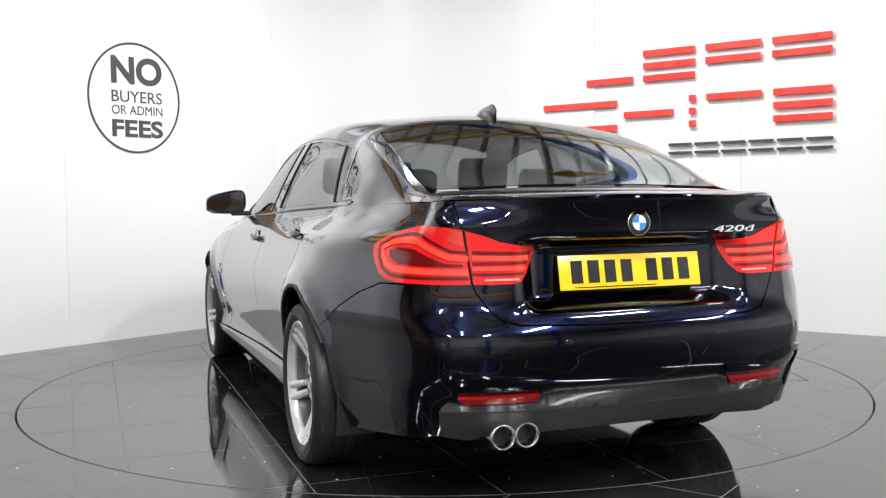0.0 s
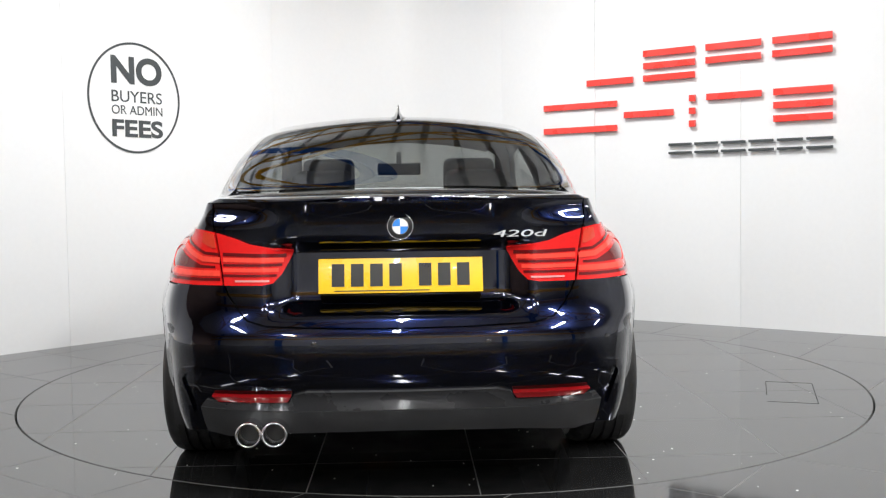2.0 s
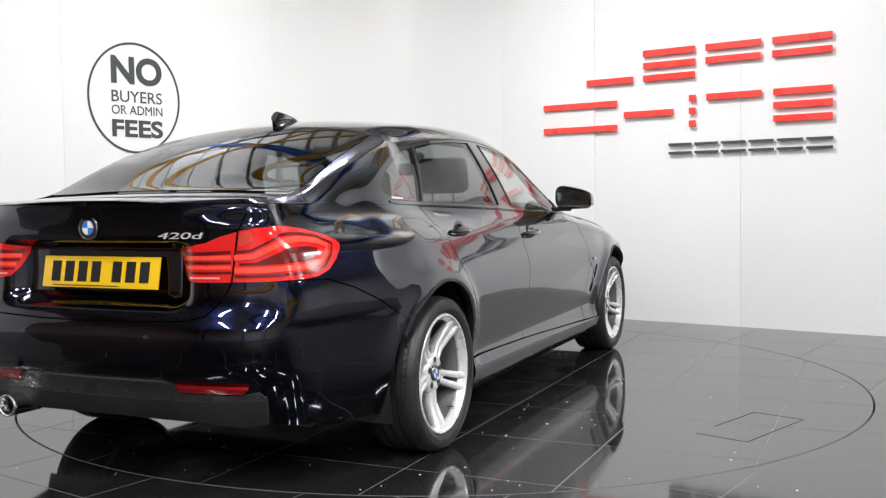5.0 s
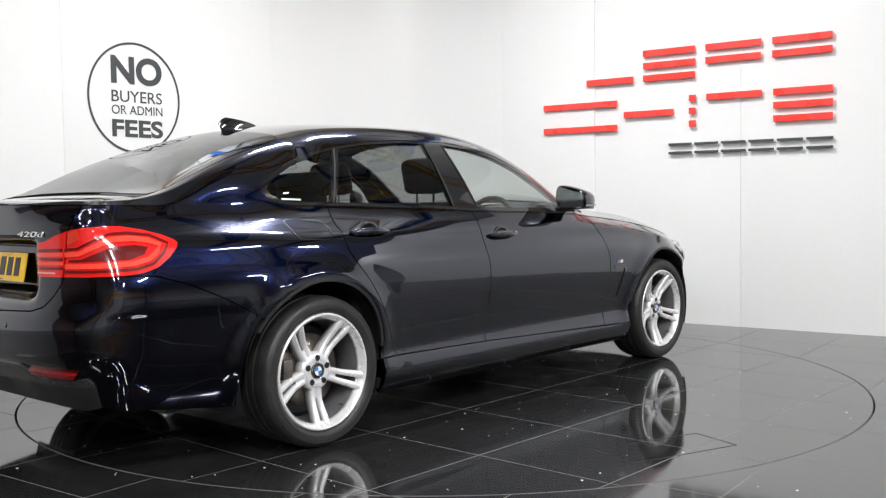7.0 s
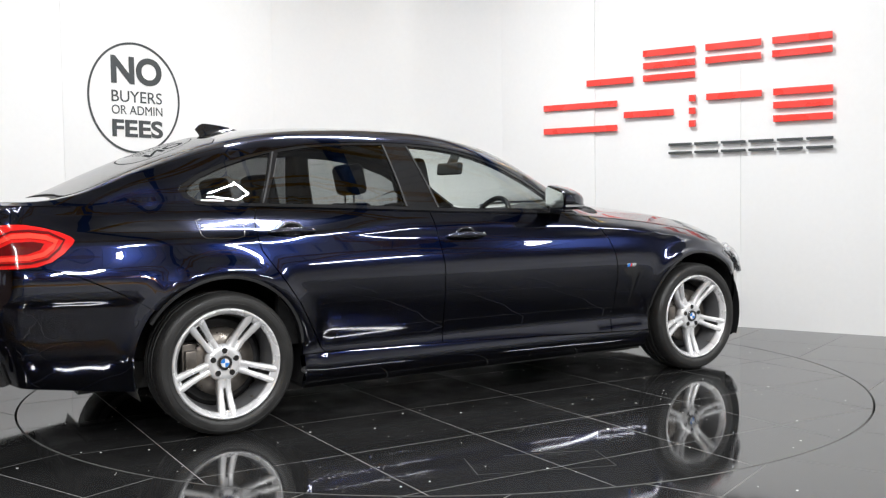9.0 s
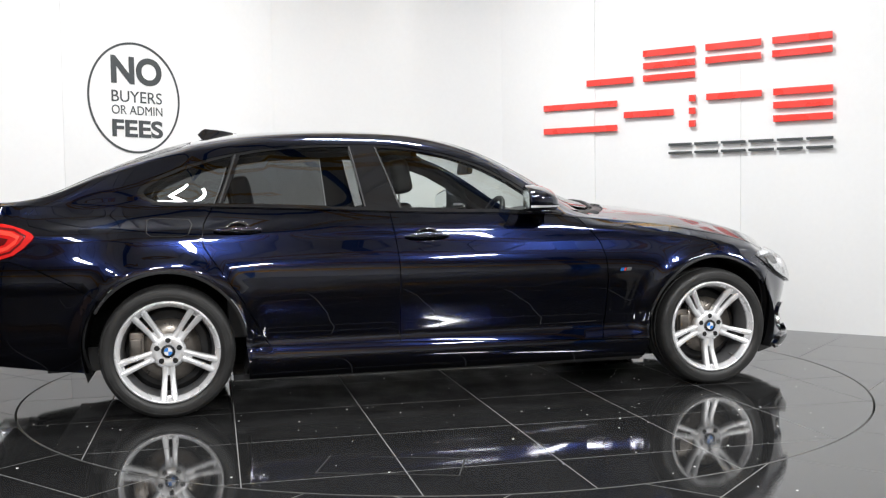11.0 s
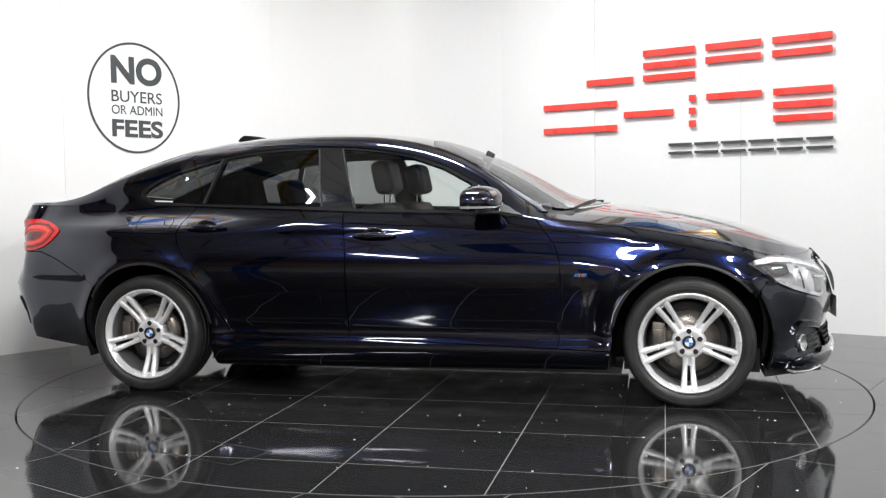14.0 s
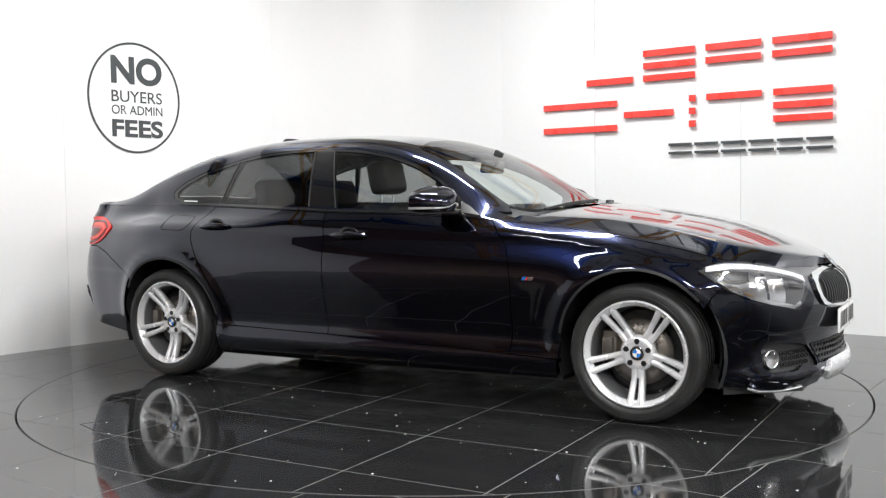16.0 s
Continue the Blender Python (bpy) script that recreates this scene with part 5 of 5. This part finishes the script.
        put("intake_brow", skin(flank, ribbon([(5.030, 0.335), (5.048, 0.372), (5.09, 0.390), (5.16, 0.388), (5.24, 0.372), (5.33, 0.358)], 0.020), gap=0, off=0.014, depth=0.02, step=0.02), PAINT, duct)
        for k in range(7):
            for r in range(3):
                p, n = on_flank(5.19 + 0.030 * k + 0.015 * (r % 2), 0.262 + 0.024 * r)
                m = frame_on((p.x, p.y * sy, p.z), (n.x, n.y * sy, n.z))
                part("intake_cell", lathe(bmesh.new(), [(0.009, -0.012), (0.009, -0.004), (0.0115, -0.004), (0.0115, -0.012)], 6, m=m @ pose(0, 0, 0, 90)), BLACK_GLOSS, duct)
        p, n = on_flank(5.115, 0.290)
        m = frame_on((p.x, p.y * sy, p.z), (0.85, 0.5 * sy, 0.0))
        fog = part("fog_light", shade(lathe(bmesh.new(), [(0.0005, -0.006), (0.020, -0.004), (0.034, 0.004), (0.040, 0.006), (0.043, 0.0), (0.043, -0.02)], 32, m=m @ pose(0, 0, 0, 90))), HEADLAMP_GREY, duct, "round fog light")
        part("lens_ring", shade(lathe(bmesh.new(), [(0.037, 0.0055), (0.0395, 0.010), (0.042, 0.0055)], 32, m=m @ pose(0, 0, 0, 90))), CHROME, fog)
        blade = [(4.985, 0.186), (5.03, 0.214), (5.11, 0.224), (5.235, 0.228), (5.287, 0.248), (5.36, 0.236), (5.433, 0.214), (5.415, 0.180), (5.31, 0.164), (5.15, 0.160), (5.04, 0.162)]
        put("splitter_blade", skin(flank, blade, gap=0, off=0.026, depth=0.045, step=0.03), PAINT, duct)
        put("blade_edge", skin(flank, ribbon([(4.99, 0.186), (5.04, 0.172), (5.15, 0.168), (5.30, 0.172)], 0.006), gap=0, off=0.029, depth=0.006, step=0.02), ALLOY, duct)
        put("lower_lip", skin(flank, [(5.50, 0.205), (5.545, 0.246), (5.66, 0.252), (A_END, 0.255), (A_END, 0.165), (5.66, 0.165), (5.52, 0.172)], gap=0, off=0.022, depth=0.03, step=0.03), ALLOY, car, "silver front lip")
    whole("lower_grille", skin(flank, [(5.40, 0.335), (5.47, 0.250), (A_END, 0.240), (A_END, 0.345)], gap=0, off=0.004, depth=0, step=0.04, middle=(0, A_END)), BLACK_PLASTIC, car, "black mesh lower grille")
    bm = bmesh.new()
    for k in range(-13, 14):
        for z in (0.25, 0.275, 0.30, 0.325):
            y = k * 0.03 + (0.015 if z in (0.275, 0.325) else 0)
            p, n = on_flank(F(abs(y)), z)
            box(bm, 0.004, 0.020, 0.004, pose(p.x + 0.006, y, z, 35))
            box(bm, 0.004, 0.020, 0.004, pose(p.x + 0.006, y, z, -35))
    part("grille_mesh", bm, BLACK_GLOSS, car)
    plate = part("front_plate", shade(box(bmesh.new(), 0.008, 0.52, 0.111, pose(2.166, 0, 0.425), 0.002)), PLATE_WHITE, car, "white number plate with plain black bars")
    for k in range(7):
        y = 0.198 - 0.0605 * k - (0.033 if k > 3 else 0)
        part("plate_bar", box(bmesh.new(), 0.003, 0.040, 0.072, pose(2.1705, -y, 0.425)), PLATE_BLACK, plate)
    roundel(car, frame_on((2.092, 0, 0.688), (0.75, 0, 0.66)), 0.041)


nose()


# ---- trim on the flanks: handles, mirrors, vents, badges ----
def ball(bm, sx, sy, sz, m, u=24, v=14):
    bmesh.ops.create_uvsphere(bm, u_segments=u, v_segments=v, radius=1.0, matrix=m @ Matrix.Diagonal((sx, sy, sz, 1)))
    return bm


def flank_trim():
    for sy in (1, -1):
        for x, z, door in ((-0.147, 0.829, door_l if sy > 0 else door_r), (-1.069, 0.874, rdoor_l if sy > 0 else rdoor_r)):
            p, n = on_flank(a_x(x), z)
            m = frame_on((p.x, p.y * sy, p.z), (n.x, n.y * sy, 0.0))
            bm = bmesh.new()
            rows = []
            for k in range(17):
                t = -1 + k / 8
                half = 0.0155 * max(0.12, (1 - abs(t) ** 3.2)) ** 0.5
                out = 0.010 + 0.020 * (1 - abs(t) ** 2.4)
                rows.append([bm.verts.new(m @ Vector((t * 0.112, half * math.cos(a) - 0.004 * abs(t), out + 0.009 * math.sin(a)))) for a in [2 * math.pi * j / 12 for j in range(12)]])
            for a, b in zip(rows, rows[1:]):
                for i in range(12):
                    bm.faces.new((a[i], b[i], b[(i + 1) % 12], a[(i + 1) % 12]))
            bm.faces.new(rows[0][::-1])
            bm.faces.new(rows[-1])
            bmesh.ops.recalc_face_normals(bm, faces=bm.faces)
            handle = part("door_handle", shade(bm, 60), PAINT, door, "body-coloured door handle")
            cup = lathe(bmesh.new(), [(0.0005, -0.004), (0.7, -0.001), (0.95, 0.003), (1.0, 0.0)], 32, m=m @ Matrix.Diagonal((0.062, 0.040, 1, 1)) @ pose(0, 0, 0, 90))
            part("handle_cup", shade(cup), BLACK_GLOSS, handle)
            if x > -0.5:
                part("lock_cap", shade(ball(bmesh.new(), 0.010, 0.010, 0.005, m @ pose(-0.10 * sy, 0, 0.014), 12, 8)), CHROME, handle)
        # mirrors
        base = pose(0.410, sy * 0.918, 1.002)
        bm = bmesh.new()
        rows = []
        for k, (dx, s, dz) in enumerate(((-0.062, 0.93, 0), (-0.055, 1.0, 0), (-0.02, 1.0, 0.0), (0.03, 0.93, -0.002), (0.07, 0.76, -0.006), (0.095, 0.5, -0.012), (0.104, 0.2, -0.014))):
            ring = []
            for j in range(24):
                a = 2 * math.pi * j / 24
                cy, cz = math.cos(a), math.sin(a)
                cy = math.copysign(abs(cy) ** 0.55, cy)
                cz = math.copysign(abs(cz) ** 0.62, cz)
                ring.append(bm.verts.new(base @ Vector((dx + 0.03 * (cy * s * -0.6), sy * cy * 0.110 * s, 0.061 * cz * s * (1 - 0.20 * cy) + dz - 0.010 * cy))))
            rows.append(ring)
        for a, b in zip(rows, rows[1:]):
            for i in range(24):
                bm.faces.new((a[i], b[i], b[(i + 1) % 24], a[(i + 1) % 24]))
        bm.faces.new(rows[-1])
        bm.faces.new(rows[0])
        mirror_rows = [r[j].co.copy() for r in rows[1:] for j in (23, 22)] + [r[j].co.copy() for r in rows[:1:-1] for j in (13, 14)]
        bmesh.ops.recalc_face_normals(bm, faces=bm.faces)
        mir = part("door_mirror", shade(bm, 50), PAINT, car, "body-coloured door mirror")
        ring = [(-0.064 - 0.03 * 0.6 * y * 0.87, sy * y * 0.096, z * 1.08) for y, z in ((-1, -0.034), (-0.86, -0.046), (0.86, -0.044), (1, -0.034), (1, 0.014), (0.86, 0.026), (-0.8, 0.058), (-1, 0.05))]
        bm = bmesh.new()
        bm.faces.new([bm.verts.new(base @ Vector(v)) for v in ring])
        part("mirror_glass", bm, CHROME, mir, "mirror glass")
        bm = bmesh.new()
        c0 = base.translation
        vs = [bm.verts.new(c0 + (co - c0) * 1.045) for co in mirror_rows]
        for k in range(0, len(vs) - 2, 2):
            bm.faces.new((vs[k], vs[k + 2], vs[k + 3], vs[k + 1]))
        part("indicator_strip", bm, ALLOY, mir, "bright indicator strip")
        bm = shade(box(bmesh.new(), 0.12, 0.140, 0.016, base @ pose(0.005, sy * 0.005, -0.050, 0, 0, -sy * 6), 0.007))
        box(bm, 0.07, 0.12, 0.026, base @ pose(0.05, -sy * 0.10, -0.060, 0, 0, -sy * 12), 0.008)
        part("mirror_foot", bm, BLACK_GLOSS, mir, "gloss black mirror foot")
        # vent behind the front wheel
        vent = [(a_x(0.838), 0.612), (a_x(0.93), 0.618), (a_x(0.985), 0.600), (a_x(0.965), 0.55), (a_x(0.925), 0.44), (a_x(0.890), 0.425), (a_x(0.905), 0.52), (a_x(0.90), 0.572), (a_x(0.85), 0.588)]
        s = skin(flank, vent, gap=0, off=0.002, depth=0.006, step=0.02)
        v = panel("wing_vent", s if sy > 0 else flipped(s), BLACK_GLOSS, car, "gloss black wing vent")
        s = skin(flank, ribbon([(a_x(0.905), 0.43), (a_x(0.935), 0.53), (a_x(0.955), 0.59)], 0.010), gap=0, off=0.008, depth=0.008, step=0.02)
        panel("vent_blade", s if sy > 0 else flipped(s), PAINT, v)
        for k, mat in enumerate((BADGE_BLUE, BADGE_BLUE, SIGN_RED, CHROME)):
            x0 = 0.865 + 0.010 * k
            w = 0.006 if k < 3 else 0.026
            s = skin(flank, [(a_x(x0), 0.624), (a_x(x0 + w), 0.624), (a_x(x0 + w + 0.006), 0.640), (a_x(x0 + 0.006), 0.640)], gap=0, off=0.004, depth=0.004, step=0.02)
            panel("wing_badge", s if sy > 0 else flipped(s), mat, car)
        # small sticker bar on the quarter glass
        s = skin(shell, [(-1.44, v_of(-1.44, 1.012)), (-1.335, v_of(-1.335, 1.008)), (-1.335, v_of(-1.335, 1.015)), (-1.44, v_of(-1.44, 1.019))], gap=0, off=0.0, depth=0.001, step=0.03)
        panel("glass_lettering", s if sy > 0 else flipped(s), BADGE_WHITE, car, "small white bar of lettering on the glass")
        # bright beads under the side glass
        s = skin(shell, [(x, v_of(x, z - 0.004)) for x, z in BELT] + [(x, v_of(x, z + 0.004)) for x, z in BELT[::-1]], gap=0, off=0.004, depth=0.006, step=0.03)
        panel("belt_moulding", s if sy > 0 else flipped(s), BLACK_GLOSS, car)
        # mirror triangle at the front of the side glass
        s = skin(shell, [(0.49, v_of(0.49, 0.940)), (0.60, v_of(0.60, 0.922)), (0.53, v_of(0.53, 0.965)), (0.47, v_of(0.47, 0.995))], gap=0, off=0.003, depth=0.004, step=0.03)
        panel("mirror_sail", s if sy > 0 else flipped(s), BLACK_PLASTIC, car)
        # a gloss-black lip line along each arch
        for wx in (-1.405, 1.405):
            a0, a1 = (8, 150) if wx < 0 else (40, 170)
            s = skin(flank, ribbon(ax(arc(wx, 0.366, a0, a1, 30)), 0.012), gap=0, off=0.004, depth=0.03, step=0.03)
            panel("arch_lip", s if sy > 0 else flipped(s), BLACK_PLASTIC, car)
    flap = [(-1.43, 0.925), (-1.40, 0.935), (-1.23, 0.925), (-1.215, 0.90), (-1.235, 0.855), (-1.27, 0.845), (-1.41, 0.85), (-1.43, 0.865)]
    flap = [(a_x(x - 0.06), z) for x, z in flap]
    c = np.mean(flap, 0)
    s = skin(flank, flap, [[tuple(c + (np.array(p) - c) * 0.955) for p in flap]], gap=0, off=0.0007, depth=0, step=0.03)
    panel("fuel_flap_joint", flipped(s), PLATE_BLACK, car, "dark joint round the fuel flap")
    # roof aerial
    bm = bmesh.new()
    rows = []
    for k in range(12):
        t = k / 11
        h = 0.066 * (t ** 0.75) * (1 if t < 0.86 else (1 - (t - 0.86) / 0.14 * 0.5)) + 0.004
        w = 0.040 * math.sin(math.pi * min(1, 0.12 + 0.76 * t)) + 0.006
        x = -1.02 - 0.20 * t
        z0 = float(TOP(x)) - 0.006
        rows.append([bm.verts.new((x - 0.03 * q * t, s * w * (1 - q ** 0.35 * 0.94), z0 + h * q)) for s, q in ((1, 0), (1, 0.25), (1, 0.6), (1, 1), (-1, 1), (-1, 0.6), (-1, 0.25), (-1, 0))])
    for a, b in zip(rows, rows[1:]):
        for i in range(7):
            bm.faces.new((a[i], b[i], b[i + 1], a[i + 1]))
    bm.faces.new(rows[0][::-1])
    bm.faces.new(rows[-1])
    bmesh.ops.recalc_face_normals(bm, faces=bm.faces)
    part("roof_aerial", shade(bm, 50), BLACK_GLOSS, car, "shark-fin roof aerial")


BELT = [(-1.47, 1.000), (-1.41, 0.993), (-1.15, 0.986), (-0.80, 0.973), (-0.45, 0.959), (-0.27, 0.951), (0.05, 0.942), (0.36, 0.932), (0.58, 0.918)]
flank_trim()


# ---- the cabin ----
def cabin():
    def pad(bm, sx, sy, sz, m, bevel=0.045):
        ret = bmesh.ops.create_cube(bm, size=1.0, matrix=m @ Matrix.Diagonal((sx, sy, sz, 1)))
        vs = set(ret["verts"])
        bmesh.ops.bevel(bm, geom=[e for e in bm.edges if e.verts[0] in vs and e.verts[1] in vs], offset=bevel, segments=4, profile=0.6, affect="EDGES")

    def seat(x, y, w, top):
        bm = bmesh.new()
        pad(bm, 0.50, w, 0.16, pose(x + 0.18, y, 0.46, 0, -8))
        s = part("seat", shade(bm, 50), LEATHER, car, "black leather seat")
        bm = bmesh.new()
        pad(bm, 0.15, w, 0.58, pose(x - 0.12, y, 0.70, 0, -16))
        for e in (-1, 1):
            pad(bm, 0.17, 0.09, 0.45, pose(x - 0.08, y + e * (w / 2 - 0.03), 0.70, 0, -16), 0.03)
        part("backrest", shade(bm, 50), LEATHER, s)
        if top:
            bm = bmesh.new()
            pad(bm, 0.105, 0.27, 0.185, pose(x - 0.155, y, top, 0, -12), 0.045)
            part("headrest", shade(bm, 50), LEATHER, s, "black leather headrest")
            bm = bmesh.new()
            for e in (-0.06, 0.06):
                lathe(bm, [(0.006, -0.07), (0.006, 0.07)], 10, m=pose(x - 0.155, y + e, top - 0.12, 90))
            part("headrest_posts", bm, CHROME, s)

    for y in (-0.37, 0.37):
        seat(-0.05, y, 0.50, 1.13)
    for y in (-0.34, 0.34):
        seat(-0.88, y, 0.56, 1.045)
    bm = bmesh.new()
    pad(bm, 0.42, 1.36, 0.20, pose(0.66, 0, 0.82, 0, -6), 0.05)
    pad(bm, 0.30, 0.40, 0.06, pose(0.54, -0.37, 0.93, 0, -8), 0.025)
    dash = part("dashboard", shade(bm, 50), TRIM_DARK, car, "black dashboard")
    bm = bmesh.new()
    wheel_at = pose(0.30, -0.37, 0.845, 0, -66, 0)
    n, q = 40, 10
    rings = [[bm.verts.new(wheel_at @ Vector(((0.178 + 0.015 * math.cos(2 * math.pi * j / q)) * math.cos(2 * math.pi * k / n), (0.178 + 0.015 * math.cos(2 * math.pi * j / q)) * math.sin(2 * math.pi * k / n), 0.015 * math.sin(2 * math.pi * j / q)))) for j in range(q)] for k in range(n)]
    for k in range(n):
        for j in range(q):
            bm.faces.new((rings[k][j], rings[(k + 1) % n][j], rings[(k + 1) % n][(j + 1) % q], rings[k][(j + 1) % q]))
    box(bm, 0.34, 0.04, 0.02, wheel_at @ pose(0, 0, -0.01, 0, 0, 90), 0.008)
    box(bm, 0.17, 0.04, 0.02, wheel_at @ pose(-0.08, 0, -0.01), 0.008)
    ball(bm, 0.065, 0.065, 0.03, wheel_at @ pose(0, 0, -0.005))
    part("steering_wheel", shade(bm), LEATHER, car, "black leather steering wheel")
    bm = bmesh.new()
    pad(bm, 0.035, 0.25, 0.072, pose(0.275, 0, 1.185, 0, 8), 0.016)
    box(bm, 0.05, 0.03, 0.09, pose(0.30, 0, 1.235, 0, 30), 0.008)
    part("rear_view_mirror", shade(bm), BLACK_PLASTIC, car, "black rear-view mirror")
    bm = bmesh.new()
    slab(bm, [(-1.98, -0.60), (-1.28, -0.66), (-1.28, 0.66), (-1.98, 0.60)], 0.925, 0.945)
    part("parcel_shelf", bm, TRIM_DARK, car, "black parcel shelf")
    for sy in (-1, 1):
        part("door_card", shade(box(bmesh.new(), 1.75, 0.05, 0.55, pose(-0.25, sy * 0.755, 0.62, sy * -3), 0.02)), TRIM_DARK, car, "black door trim")
    # roof lining and pillar covers, set inside the skin
    lining = [(-1.02, 0.47), (-1.02, 0.8), (0.0, 0.8), (0.02, 0.6), (0.06, 0.47), (-0.5, 0.455)]
    whole("roof_lining", skin(shell, lining, gap=0, off=-0.035, depth=0, step=0.05, middle=(1, 0.8)), HEADLINER, car, "grey roof lining")
    # wipers
    for y0, y1 in ((-0.55, -0.02), (0.02, 0.50)):
        bm = bmesh.new()
        pts = []
        for k in range(10):
            y = y0 + (y1 - y0) * k / 9
            x = 0.955 - 0.30 * abs(y) ** 1.6 - 0.04 * k / 9
            pts.append(Vector((x, y, float(shell(np.array([x]), np.array([v_y(x, abs(y))]))[0, 2]) + 0.005)))
        for p, r in zip(pts, pts[1:]):
            d = r - p
            box(bm, d.length + 0.004, 0.012, 0.012, Matrix.Translation((p + r) / 2) @ d.to_track_quat("X", "Z").to_matrix().to_4x4())
        part("wiper", bm, BLACK_PLASTIC, car, "black windscreen wiper")


cabin()


def motions():
    times = [k * 0.5 for k in range(33)]
    rows_table, rows_car = [], []
    for t in times:
        m = pose(0, 0, 0, 0, 0, turn_at(t))
        rows_table.append((t, m))
        rows_car.append((t, m @ pose(CAR_AT[0], CAR_AT[1], 0) @ CAR_STANDS))
    walk(table, rows_table)
    walk(car, rows_car)


motions()
